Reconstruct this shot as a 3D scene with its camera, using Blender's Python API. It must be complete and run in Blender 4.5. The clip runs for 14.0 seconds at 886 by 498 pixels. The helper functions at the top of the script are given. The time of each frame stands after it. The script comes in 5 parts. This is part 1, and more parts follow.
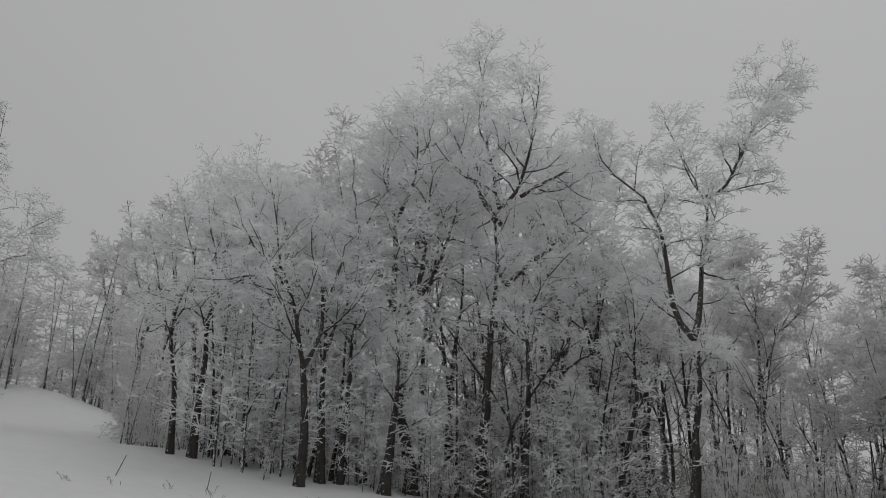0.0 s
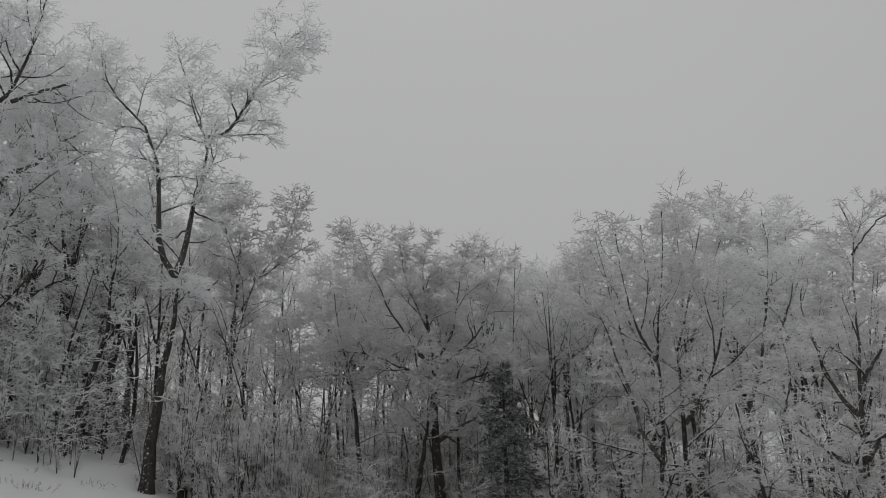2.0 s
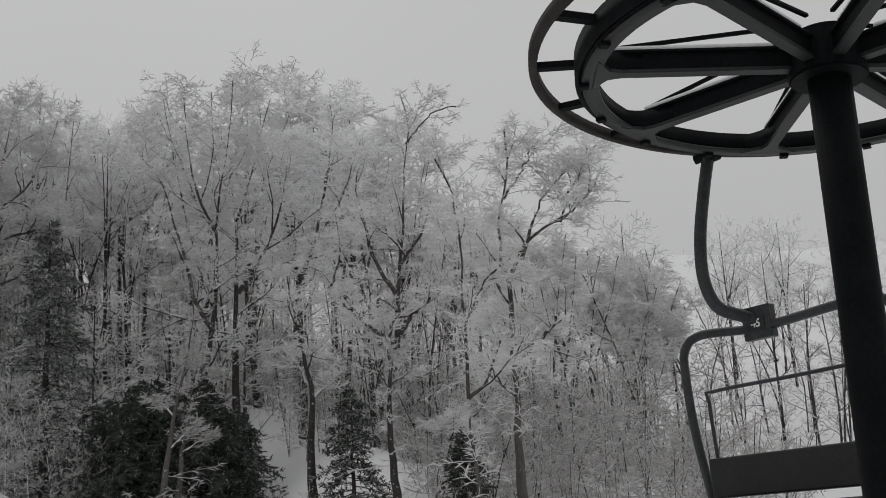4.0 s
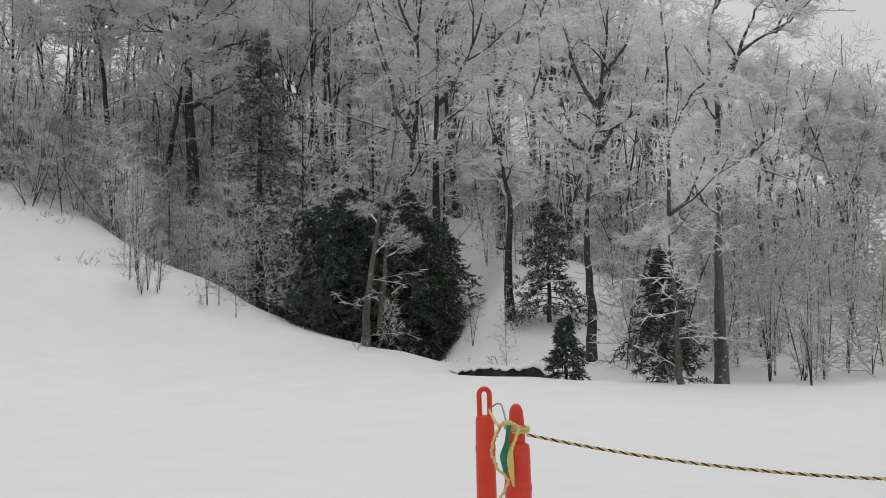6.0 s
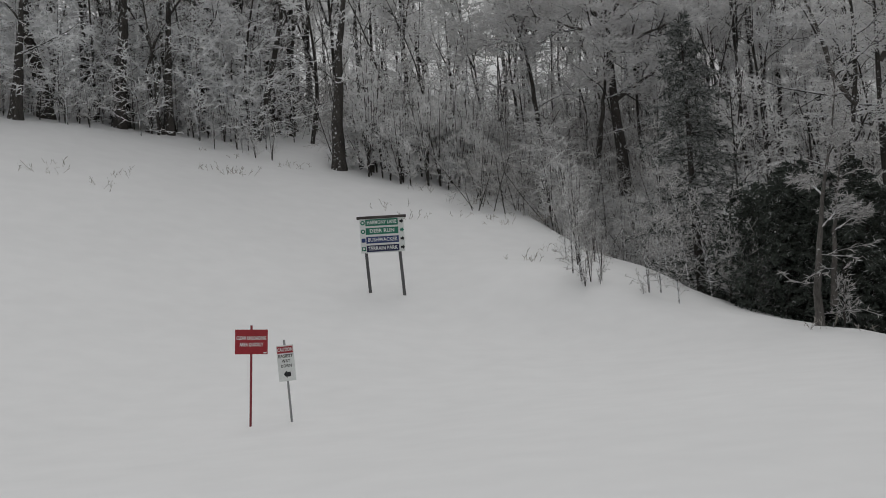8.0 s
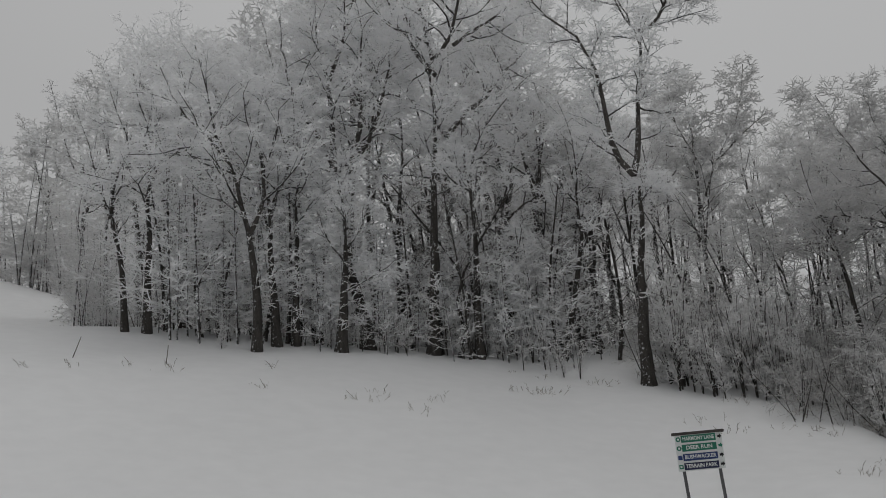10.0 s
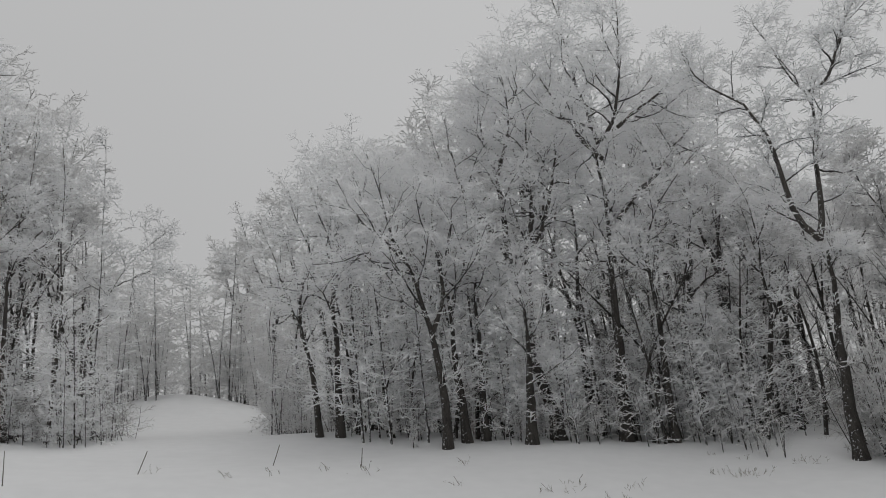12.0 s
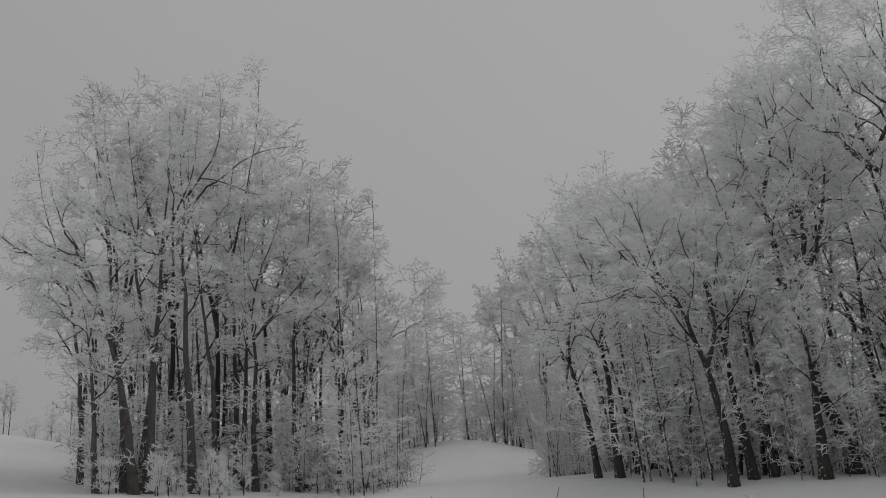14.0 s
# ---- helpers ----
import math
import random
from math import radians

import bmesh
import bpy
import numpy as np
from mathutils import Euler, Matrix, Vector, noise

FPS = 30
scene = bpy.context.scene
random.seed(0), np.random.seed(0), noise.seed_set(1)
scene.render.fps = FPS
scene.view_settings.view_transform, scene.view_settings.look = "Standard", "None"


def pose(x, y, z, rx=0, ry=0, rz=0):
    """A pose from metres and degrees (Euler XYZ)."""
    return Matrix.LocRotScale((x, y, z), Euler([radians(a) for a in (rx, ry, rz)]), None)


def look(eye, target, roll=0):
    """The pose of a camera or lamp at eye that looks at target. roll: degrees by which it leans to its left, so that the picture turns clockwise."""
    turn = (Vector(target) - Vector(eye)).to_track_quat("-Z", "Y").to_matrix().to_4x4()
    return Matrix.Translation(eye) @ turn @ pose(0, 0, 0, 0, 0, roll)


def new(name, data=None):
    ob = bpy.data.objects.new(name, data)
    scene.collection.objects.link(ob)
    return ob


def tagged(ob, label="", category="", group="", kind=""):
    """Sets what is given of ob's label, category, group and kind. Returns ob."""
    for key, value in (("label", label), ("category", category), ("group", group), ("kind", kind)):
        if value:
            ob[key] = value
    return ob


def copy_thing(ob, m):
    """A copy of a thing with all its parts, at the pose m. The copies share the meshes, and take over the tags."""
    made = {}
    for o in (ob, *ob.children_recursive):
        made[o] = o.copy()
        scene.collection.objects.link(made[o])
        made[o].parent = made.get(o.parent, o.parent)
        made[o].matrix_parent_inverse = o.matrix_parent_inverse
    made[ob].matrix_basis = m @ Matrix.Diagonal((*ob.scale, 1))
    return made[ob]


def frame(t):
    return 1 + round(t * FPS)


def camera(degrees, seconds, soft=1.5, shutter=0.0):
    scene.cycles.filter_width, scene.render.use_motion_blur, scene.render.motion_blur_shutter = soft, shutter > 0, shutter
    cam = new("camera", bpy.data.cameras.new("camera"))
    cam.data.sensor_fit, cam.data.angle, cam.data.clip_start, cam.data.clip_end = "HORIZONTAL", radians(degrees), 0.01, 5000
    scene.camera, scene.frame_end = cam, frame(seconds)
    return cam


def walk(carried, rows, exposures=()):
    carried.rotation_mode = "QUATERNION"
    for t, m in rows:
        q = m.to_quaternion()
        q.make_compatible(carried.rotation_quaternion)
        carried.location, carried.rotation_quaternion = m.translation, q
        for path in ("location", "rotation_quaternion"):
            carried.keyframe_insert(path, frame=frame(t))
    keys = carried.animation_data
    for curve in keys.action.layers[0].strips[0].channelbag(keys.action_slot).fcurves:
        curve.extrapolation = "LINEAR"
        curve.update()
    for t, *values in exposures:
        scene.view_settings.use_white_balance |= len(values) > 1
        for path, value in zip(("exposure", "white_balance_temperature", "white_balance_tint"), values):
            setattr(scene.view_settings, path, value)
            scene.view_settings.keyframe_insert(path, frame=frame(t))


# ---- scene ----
# One turn on the spot, the camera held at arm's length: azimuth, elevation and roll in degrees.
EYE_HEIGHT, ARM = 1.6, 0.31
TURN = (
    (0, -0.16, 23.71, 1.11), (0.5, 6.45, 22.76, -1.07), (1, 12.53, 21.35, -2.15), (1.3, 17.05, 20.95, -1.90), (1.5, 23.62, 20.87, -1.67),
    (2, 28.83, 20.31, -1.35), (2.5, 36.61, 17.86, -1.76), (3, 41.70, 16.40, -2.61), (3.5, 46.40, 14.77, -2.96),
    (3.7, 49.43, 13.94, -3.08), (4.75, 54.60, 8.90, -2.20), (5.8, 44.78, 3.61, -0.82), (6, 41.65, 2.62, -0.38),
    (6.5, 36.98, 1.53, -1.25), (7, 29.09, 1.94, -1.48), (7.5, 23.78, 2.11, -2.05), (8, 18.48, 2.80, -4.01),
    (8.5, 13.73, 4.38, -3.68), (9, 9.64, 6.27, -5.17), (9.2, 7.93, 8.76, -5.34), (11.3, -3.03, 19.69, -5.20),
    (11.5, -4.14, 20.34, -5.79), (12, -6.66, 21.51, -6.46), (12.5, -10.46, 22.34, -6.71), (13, -13.67, 22.92, -5.67),
    (13.5, -18.39, 23.65, -4.61), (14, -21.64, 25.06, -4.96),
)


def heading(az, el, roll):
    a, e = radians(az), radians(el)
    eye = Vector((ARM * math.sin(a), ARM * math.cos(a), EYE_HEIGHT))
    return look(eye, eye + Vector((math.sin(a) * math.cos(e), math.cos(a) * math.cos(e), math.sin(e))), roll)


cam = camera(45.4, 14.0, soft=0.9)
walk(cam, [(t, heading(az, el, roll)) for t, az, el, roll in TURN],
     exposures=((0.0, -0.15), (2.0, -0.1), (3.0, 0.08), (3.7, 0.15), (5.8, 0.55), (6.0, 0.58), (6.5, 0.38), (7.5, 0.32), (8.0, 0.15), (8.5, -0.08), (9.0, -0.15), (9.2, -0.15),
                (11.3, 0.1), (12.5, 0.16), (13.0, -0.03), (13.5, -0.12), (14.0, -0.3)))

# ---- overcast light ----
SUN_AZ, SUN_EL = 40.0, 68.0
world = bpy.data.worlds.new("overcast_sky")
scene.world = world
world.use_nodes = True
wn, wl = world.node_tree.nodes, world.node_tree.links
wn.clear()
w_out = wn.new("ShaderNodeOutputWorld")
w_bg = wn.new("ShaderNodeBackground")
w_sky = wn.new("ShaderNodeTexSky")
w_sky.sky_type, w_sky.sun_disc = "NISHITA", False
w_sky.sun_elevation, w_sky.sun_rotation = radians(SUN_EL), radians(SUN_AZ)
w_sky.dust_density, w_sky.air_density = 6.0, 1.0
w_hsv = wn.new("ShaderNodeHueSaturation")
w_hsv.inputs["Saturation"].default_value = 0.1
w_hsv.inputs["Value"].default_value = 0.05
w_co = wn.new("ShaderNodeTexCoord")
w_dot = wn.new("ShaderNodeVectorMath")
w_dot.operation = "DOT_PRODUCT"
w_dot.inputs[1].default_value = (math.sin(radians(SUN_AZ)) * 0.3, math.cos(radians(SUN_AZ)) * 0.3, 0.92)
w_ramp = wn.new("ShaderNodeMapRange")
w_ramp.inputs["From Min"].default_value, w_ramp.inputs["From Max"].default_value = -0.3, 1.15
w_ramp.inputs["To Min"].default_value, w_ramp.inputs["To Max"].default_value = 0.66, 1.30
w_noise = wn.new("ShaderNodeTexNoise")
w_noise.inputs["Scale"].default_value, w_noise.inputs["Detail"].default_value = 1.6, 3.0
w_cloud = wn.new("ShaderNodeMapRange")
w_cloud.inputs["To Min"].default_value, w_cloud.inputs["To Max"].default_value = 0.93, 1.07
w_mul = wn.new("ShaderNodeMath")
w_mul.operation = "MULTIPLY"
w_col = wn.new("ShaderNodeMix")
w_col.data_type, w_col.blend_type = "RGBA", "MULTIPLY"
w_col.inputs[0].default_value = 1.0
w_col.inputs[6].default_value = (0.435, 0.436, 0.438, 1)
w_mix = wn.new("ShaderNodeMix")
w_mix.data_type = "RGBA"
w_mix.inputs[0].default_value = 0.12
for a, b in ((w_co.outputs["Generated"], w_dot.inputs[0]), (w_dot.outputs["Value"], w_ramp.inputs["Value"]),
             (w_co.outputs["Generated"], w_noise.inputs["Vector"]), (w_noise.outputs["Fac"], w_cloud.inputs["Value"]),
             (w_ramp.outputs["Result"], w_mul.inputs[0]), (w_cloud.outputs["Result"], w_mul.inputs[1]),
             (w_mul.outputs["Value"], w_col.inputs[7]), (w_sky.outputs["Color"], w_hsv.inputs["Color"]),
             (w_col.outputs[2], w_mix.inputs[6]), (w_hsv.outputs["Color"], w_mix.inputs[7]),
             (w_mix.outputs[2], w_bg.inputs["Color"]), (w_bg.outputs["Background"], w_out.inputs["Surface"])):
    wl.new(a, b)
sun_data = bpy.data.lights.new("veiled_sun", "SUN")
sun_data.energy, sun_data.angle, sun_data.color = 0.5, radians(50), (1.0, 0.985, 0.965)
sun = new("veiled_sun", sun_data)
sun.matrix_world = look((28 * math.sin(radians(SUN_AZ)), 28 * math.cos(radians(SUN_AZ)), 70), (0, 0, 0))


# ---- materials ----
def material(name, low, high, scale=4.0, fine=40.0, rough=0.7, metal=0.0, bump=0.15, stretch=(1, 1, 1), rime=0.0, island=0.0, coords="Object", glow_through=0.0, gloss=0.4):
    """Two colours mixed by a coarse and a fine noise, with relief; rime: share of hoarfrost on upper and weather sides."""
    m = bpy.data.materials.new(name)
    m.use_nodes = True
    n, l = m.node_tree.nodes, m.node_tree.links
    b = n["Principled BSDF"]
    b.inputs["Roughness"].default_value, b.inputs["Metallic"].default_value = rough, metal
    b.inputs["Specular IOR Level"].default_value = gloss
    co, mp = n.new("ShaderNodeTexCoord"), n.new("ShaderNodeMapping")
    mp.inputs["Scale"].default_value = stretch
    l.new(co.outputs[coords], mp.inputs["Vector"])
    big, small = n.new("ShaderNodeTexNoise"), n.new("ShaderNodeTexNoise")
    big.inputs["Scale"].default_value, small.inputs["Scale"].default_value = scale, fine
    big.inputs["Detail"].default_value = small.inputs["Detail"].default_value = 4.0
    for t in (big, small):
        l.new(mp.outputs["Vector"], t.inputs["Vector"])
    add = n.new("ShaderNodeMath")
    add.operation = "MULTIPLY_ADD"
    add.inputs[1].default_value = 0.6
    l.new(small.outputs["Fac"], add.inputs[0])
    half = n.new("ShaderNodeMath")
    half.operation = "MULTIPLY"
    half.inputs[1].default_value = 0.6
    l.new(big.outputs["Fac"], half.inputs[0])
    l.new(half.outputs["Value"], add.inputs[2])
    fac = add.outputs["Value"]
    spread = n.new("ShaderNodeMapRange")
    spread.inputs["From Min"].default_value, spread.inputs["From Max"].default_value = 0.4, 0.8
    l.new(fac, spread.inputs["Value"])
    fac = spread.outputs["Result"]
    if island:
        geo, mix = n.new("ShaderNodeNewGeometry"), n.new("ShaderNodeMix")
        mix.inputs[0].default_value = island
        l.new(fac, mix.inputs[2])
        l.new(geo.outputs["Random Per Island"], mix.inputs[3])
        fac = mix.outputs[0]
    col = n.new("ShaderNodeMix")
    col.data_type = "RGBA"
    col.inputs[6].default_value, col.inputs[7].default_value = (*low, 1), (*high, 1)
    l.new(fac, col.inputs[0])
    out = col.outputs[2]
    if rime:
        geo, dot = n.new("ShaderNodeNewGeometry"), n.new("ShaderNodeVectorMath")
        dot.operation = "DOT_PRODUCT"
        dot.inputs[1].default_value = (-0.35, -0.35, 0.75)
        l.new(geo.outputs["Normal"], dot.inputs[0])
        flake = n.new("ShaderNodeTexNoise")
        flake.inputs["Scale"].default_value, flake.inputs["Detail"].default_value = 9.0, 6.0
        l.new(co.outputs[coords], flake.inputs["Vector"])
        s = n.new("ShaderNodeMath")
        s.operation = "MULTIPLY_ADD"
        s.inputs[1].default_value = 0.35
        l.new(dot.outputs["Value"], s.inputs[0])
        l.new(flake.outputs["Fac"], s.inputs[2])
        r = n.new("ShaderNodeMapRange")
        r.inputs["From Min"].default_value, r.inputs["From Max"].default_value = 0.86 - 0.5 * rime, 1.0 - 0.5 * rime
        l.new(s.outputs["Value"], r.inputs["Value"])
        ice = n.new("ShaderNodeMix")
        ice.data_type = "RGBA"
        ice.inputs[7].default_value = (0.66, 0.67, 0.68, 1)
        l.new(r.outputs["Result"], ice.inputs[0])
        l.new(out, ice.inputs[6])
        out = ice.outputs[2]
    l.new(out, b.inputs["Base Color"])
    if glow_through:
        thin, blend = n.new("ShaderNodeBsdfTranslucent"), n.new("ShaderNodeMixShader")
        blend.inputs[0].default_value = glow_through
        l.new(out, thin.inputs["Color"])
        l.new(b.outputs["BSDF"], blend.inputs[1])
        l.new(thin.outputs["BSDF"], blend.inputs[2])
        l.new(blend.outputs["Shader"], n["Material Output"].inputs["Surface"])
    if bump:
        bp = n.new("ShaderNodeBump")
        bp.inputs["Strength"].default_value, bp.inputs["Distance"].default_value = bump, 0.02
        l.new(add.outputs["Value"], bp.inputs["Height"])
        l.new(bp.outputs["Normal"], b.inputs["Normal"])
    return m


SNOW = material("snow", (0.725, 0.73, 0.735), (0.775, 0.78, 0.785), 0.15, 1.2, 0.75, bump=0.08)
BARK = material("bark", (0.02, 0.018, 0.016), (0.075, 0.068, 0.061), 5, 30, 0.9, bump=0.8, stretch=(1, 1, 0.25), rime=0.2)
BARK_GREY = material("grey_bark", (0.05, 0.046, 0.042), (0.15, 0.14, 0.13), 4, 24, 0.9, bump=0.6, stretch=(1, 1, 0.3), rime=0.12)
# The two frosted barks also go on far trunks, where their paleness imitates haze.
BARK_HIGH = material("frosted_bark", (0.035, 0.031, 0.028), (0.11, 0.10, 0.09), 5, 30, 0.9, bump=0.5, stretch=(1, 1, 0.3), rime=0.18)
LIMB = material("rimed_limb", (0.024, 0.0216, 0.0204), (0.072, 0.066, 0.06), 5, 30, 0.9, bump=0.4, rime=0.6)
# Three frost tones: frost itself, plus fog paleness and inner shade put into colour.
RIME = material("hoarfrost_heavy", (0.91, 0.915, 0.92), (0.98, 0.98, 0.985), 1.1, 9, 0.8, bump=0, island=0.3, glow_through=0.48)
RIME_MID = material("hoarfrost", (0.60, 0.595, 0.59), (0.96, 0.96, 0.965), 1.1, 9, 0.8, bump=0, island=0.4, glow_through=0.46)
RIME_THIN_AND_SHADE = material("hoarfrost_thin", (0.25, 0.242, 0.236), (0.78, 0.775, 0.77), 0.6, 9, 0.85, bump=0, island=0.65, glow_through=0.35)
NEEDLES = material("conifer_needles", (0.024, 0.031, 0.026), (0.08, 0.095, 0.08), 1.2, 12, 0.85, bump=0, island=0.5)
NEEDLES_ICED = material("iced_needles", (0.12, 0.13, 0.125), (0.48, 0.49, 0.485), 1.5, 12, 0.85, bump=0, island=0.7)
GRASS = material("dry_grass", (0.16, 0.14, 0.11), (0.5, 0.48, 0.45), 3, 20, 0.9, bump=0, island=0.6)
CANE = material("weathered_cane", (0.12, 0.11, 0.10), (0.26, 0.24, 0.21), 8, 50, 0.7, bump=0.2)
TIMBER = material("weathered_timber", (0.06, 0.06, 0.062), (0.14, 0.14, 0.143), 6, 60, 0.85, bump=0.4, stretch=(1, 1, 0.15))
TIMBER_DARK = material("dark_timber", (0.035, 0.03, 0.028), (0.085, 0.075, 0.07), 6, 60, 0.8, bump=0.4)
WHITE = material("white_sheet", (0.62, 0.64, 0.63), (0.76, 0.78, 0.77), 3, 40, 0.5, bump=0.05)
GREEN = material("green_enamel", (0.012, 0.13, 0.085), (0.02, 0.19, 0.125), 4, 40, 0.45, bump=0.05)
BLUE = material("blue_enamel", (0.014, 0.032, 0.12), (0.024, 0.05, 0.17), 4, 40, 0.45, bump=0.05)
NAVY = material("navy_enamel", (0.008, 0.012, 0.045), (0.016, 0.022, 0.075), 4, 40, 0.45, bump=0.05)
BLACK = material("black_paint", (0.006, 0.006, 0.007), (0.018, 0.018, 0.02), 5, 40, 0.5, bump=0.1)
RED = material("red_enamel", (0.26, 0.012, 0.02), (0.36, 0.022, 0.032), 4, 40, 0.45, bump=0.05)
RED_POST = material("red_steel_post", (0.16, 0.012, 0.02), (0.28, 0.03, 0.04), 6, 60, 0.5, bump=0.2)
STEEL = material("galvanised_steel", (0.22, 0.225, 0.23), (0.36, 0.365, 0.37), 8, 60, 0.45, 0.7, bump=0.15)
ORANGE = material("orange_plastic", (0.60, 0.036, 0.016), (0.72, 0.060, 0.025), 3, 60, 0.42, bump=0.08)
CORD = material("yellow_cord", (0.55, 0.42, 0.14), (0.72, 0.60, 0.28), 20, 120, 0.8, bump=0.3)
CORD_BLACK = material("black_cord", (0.015, 0.015, 0.018), (0.04, 0.04, 0.045), 20, 120, 0.8, bump=0.3)
TAPE_GREEN = material("green_tape", (0.005, 0.16, 0.10), (0.015, 0.24, 0.15), 6, 60, 0.4, bump=0.1)
TAPE_YELLOW = material("yellow_tape", (0.62, 0.46, 0.10), (0.75, 0.60, 0.2), 6, 60, 0.4, bump=0.1)
# One steel in two tones: shadowed sides near black, undersides paler as lit from snow.
LIFT = material("dark_lift_steel", (0.002, 0.0025, 0.003), (0.007, 0.0085, 0.0095), 3, 40, 0.6, 0.0, bump=0.15, gloss=0.08)
LIFT_UNDER = material("grey_lift_steel", (0.007, 0.008, 0.0085), (0.02, 0.0225, 0.024), 3, 40, 0.5, 0.0, bump=0.15)
RUBBER = material("worn_rubber", (0.014, 0.012, 0.011), (0.04, 0.035, 0.031), 6, 60, 0.85, bump=0.3)
CHAIR_PAINT = material("chair_grey_paint", (0.018, 0.02, 0.021), (0.05, 0.054, 0.057), 5, 40, 0.45, 0.2, bump=0.1)
EARTH = material("wet_earth", (0.012, 0.011, 0.010), (0.05, 0.046, 0.042), 4, 30, 0.8, bump=0.6)


# ---- building helpers ----
def link_mesh(name, verts, quads=None, tris=None, mat=None, smooth=False):
    me = bpy.data.meshes.new(name)
    verts = np.asarray(verts, dtype=np.float32).reshape(-1, 3)
    quads = np.zeros((0, 4), np.int32) if quads is None else np.asarray(quads, np.int32).reshape(-1, 4)
    tris = np.zeros((0, 3), np.int32) if tris is None else np.asarray(tris, np.int32).reshape(-1, 3)
    me.vertices.add(len(verts))
    me.vertices.foreach_set("co", verts.ravel())
    loops = np.concatenate([quads.ravel(), tris.ravel()])
    me.loops.add(len(loops))
    me.loops.foreach_set("vertex_index", loops)
    starts = np.concatenate([np.arange(len(quads)) * 4, len(quads) * 4 + np.arange(len(tris)) * 3]).astype(np.int32)
    me.polygons.add(len(starts))
    me.polygons.foreach_set("loop_start", starts)
    if smooth:
        me.polygons.foreach_set("use_smooth", np.ones(len(starts), bool))
    me.update(calc_edges=True)
    me.validate()
    if mat:
        me.materials.append(mat)
    return me


def part(name, bm, mat, parent, label=""):
    """A bmesh or a mesh as ONE mesh object under a thing or under a part."""
    if isinstance(bm, bmesh.types.BMesh):
        me = bpy.data.meshes.new(name)
        bm.to_mesh(me)
        bm.free()
        me.materials.append(mat)
    else:
        me = bm
        if mat and not me.materials:
            me.materials.append(mat)
    ob = new(name, me)
    ob.parent = parent
    return tagged(ob, label)


def thing(name, label, category, m=None, group="", kind=""):
    ob = new(name)
    ob.empty_display_size = 0.2
    if m is not None:
        ob.matrix_world = m
    return tagged(ob, label, category, group, kind)


def box(sx, sy, sz, at=(0, 0, 0), bevel=0.0, turn=None):
    bm = bmesh.new()
    bmesh.ops.create_cube(bm, size=1.0)
    bmesh.ops.scale(bm, vec=(sx, sy, sz), verts=bm.verts)
    if bevel:
        bmesh.ops.bevel(bm, geom=bm.edges[:], offset=bevel, segments=2, profile=0.5, affect="EDGES")
    if turn is not None:
        bmesh.ops.transform(bm, matrix=turn, verts=bm.verts)
    bmesh.ops.translate(bm, vec=at, verts=bm.verts)
    return bm


def unit(v):
    return v / (np.linalg.norm(v, axis=-1, keepdims=True) + 1e-9)


def tangents(P):
    T = np.empty_like(P)
    T[:, 1:-1] = P[:, 2:] - P[:, :-2]
    T[:, 0], T[:, -1] = P[:, 1] - P[:, 0], P[:, -1] - P[:, -2]
    return unit(T)


def tubes(P, R, sides, capped=False):
    """Round tubes along the paths P [n, k, 3] with the radii R [n, k]."""
    n, k = P.shape[:2]
    T = tangents(P)
    ref = np.where(np.abs(T[..., 2:3]) < 0.9, np.array([0.0, 0.0, 1.0]), np.array([1.0, 0.0, 0.0]))
    A = unit(np.cross(T, ref))
    B = np.cross(T, A)
    ang = np.arange(sides) * 2 * np.pi / sides
    V = P[:, :, None] + R[:, :, None, None] * (A[:, :, None] * np.cos(ang)[:, None] + B[:, :, None] * np.sin(ang)[:, None])
    idx = np.arange(n * k * sides).reshape(n, k, sides)
    a, b = idx[:, :-1], idx[:, 1:]
    Q = np.stack([a, np.roll(a, -1, 2), np.roll(b, -1, 2), b], -1).reshape(-1, 4)
    V, tri = V.reshape(-1, 3), np.zeros((0, 3), int)
    if capped:
        ends = np.concatenate([P[:, 0], P[:, -1]])
        c = len(V) + np.arange(2 * n)
        V = np.concatenate([V, ends])
        t0 = np.stack([np.roll(idx[:, 0], -1, 1), idx[:, 0], np.repeat(c[:n, None], sides, 1)], -1)
        t1 = np.stack([idx[:, -1], np.roll(idx[:, -1], -1, 1), np.repeat(c[n:, None], sides, 1)], -1)
        tri = np.concatenate([t0.reshape(-1, 3), t1.reshape(-1, 3)])
    return V, Q, tri


def ribbons(rng, P, R):
    """Thin strips of frost along the paths."""
    n, k = P.shape[:2]
    side = unit(np.cross(tangents(P), unit(rng.normal(size=(n, 1, 3))))) * R[..., None]
    V = np.stack([P - side, P + side], 2)
    idx = np.arange(n * k * 2).reshape(n, k, 2)
    Q = np.stack([idx[:, :-1, 0], idx[:, :-1, 1], idx[:, 1:, 1], idx[:, 1:, 0]], -1).reshape(-1, 4)
    return V.reshape(-1, 3), Q


def spikes(rng, P, width):
    """One slim spike for each path: its first point to its last."""
    a, b = P[:, 0], P[:, -1]
    side = unit(np.cross(b - a, rng.normal(size=a.shape))) * width[:, None]
    V = np.stack([a - side, a + side, b + side * 0.25], 1)
    return V.reshape(-1, 3), np.arange(len(a) * 3).reshape(-1, 3)


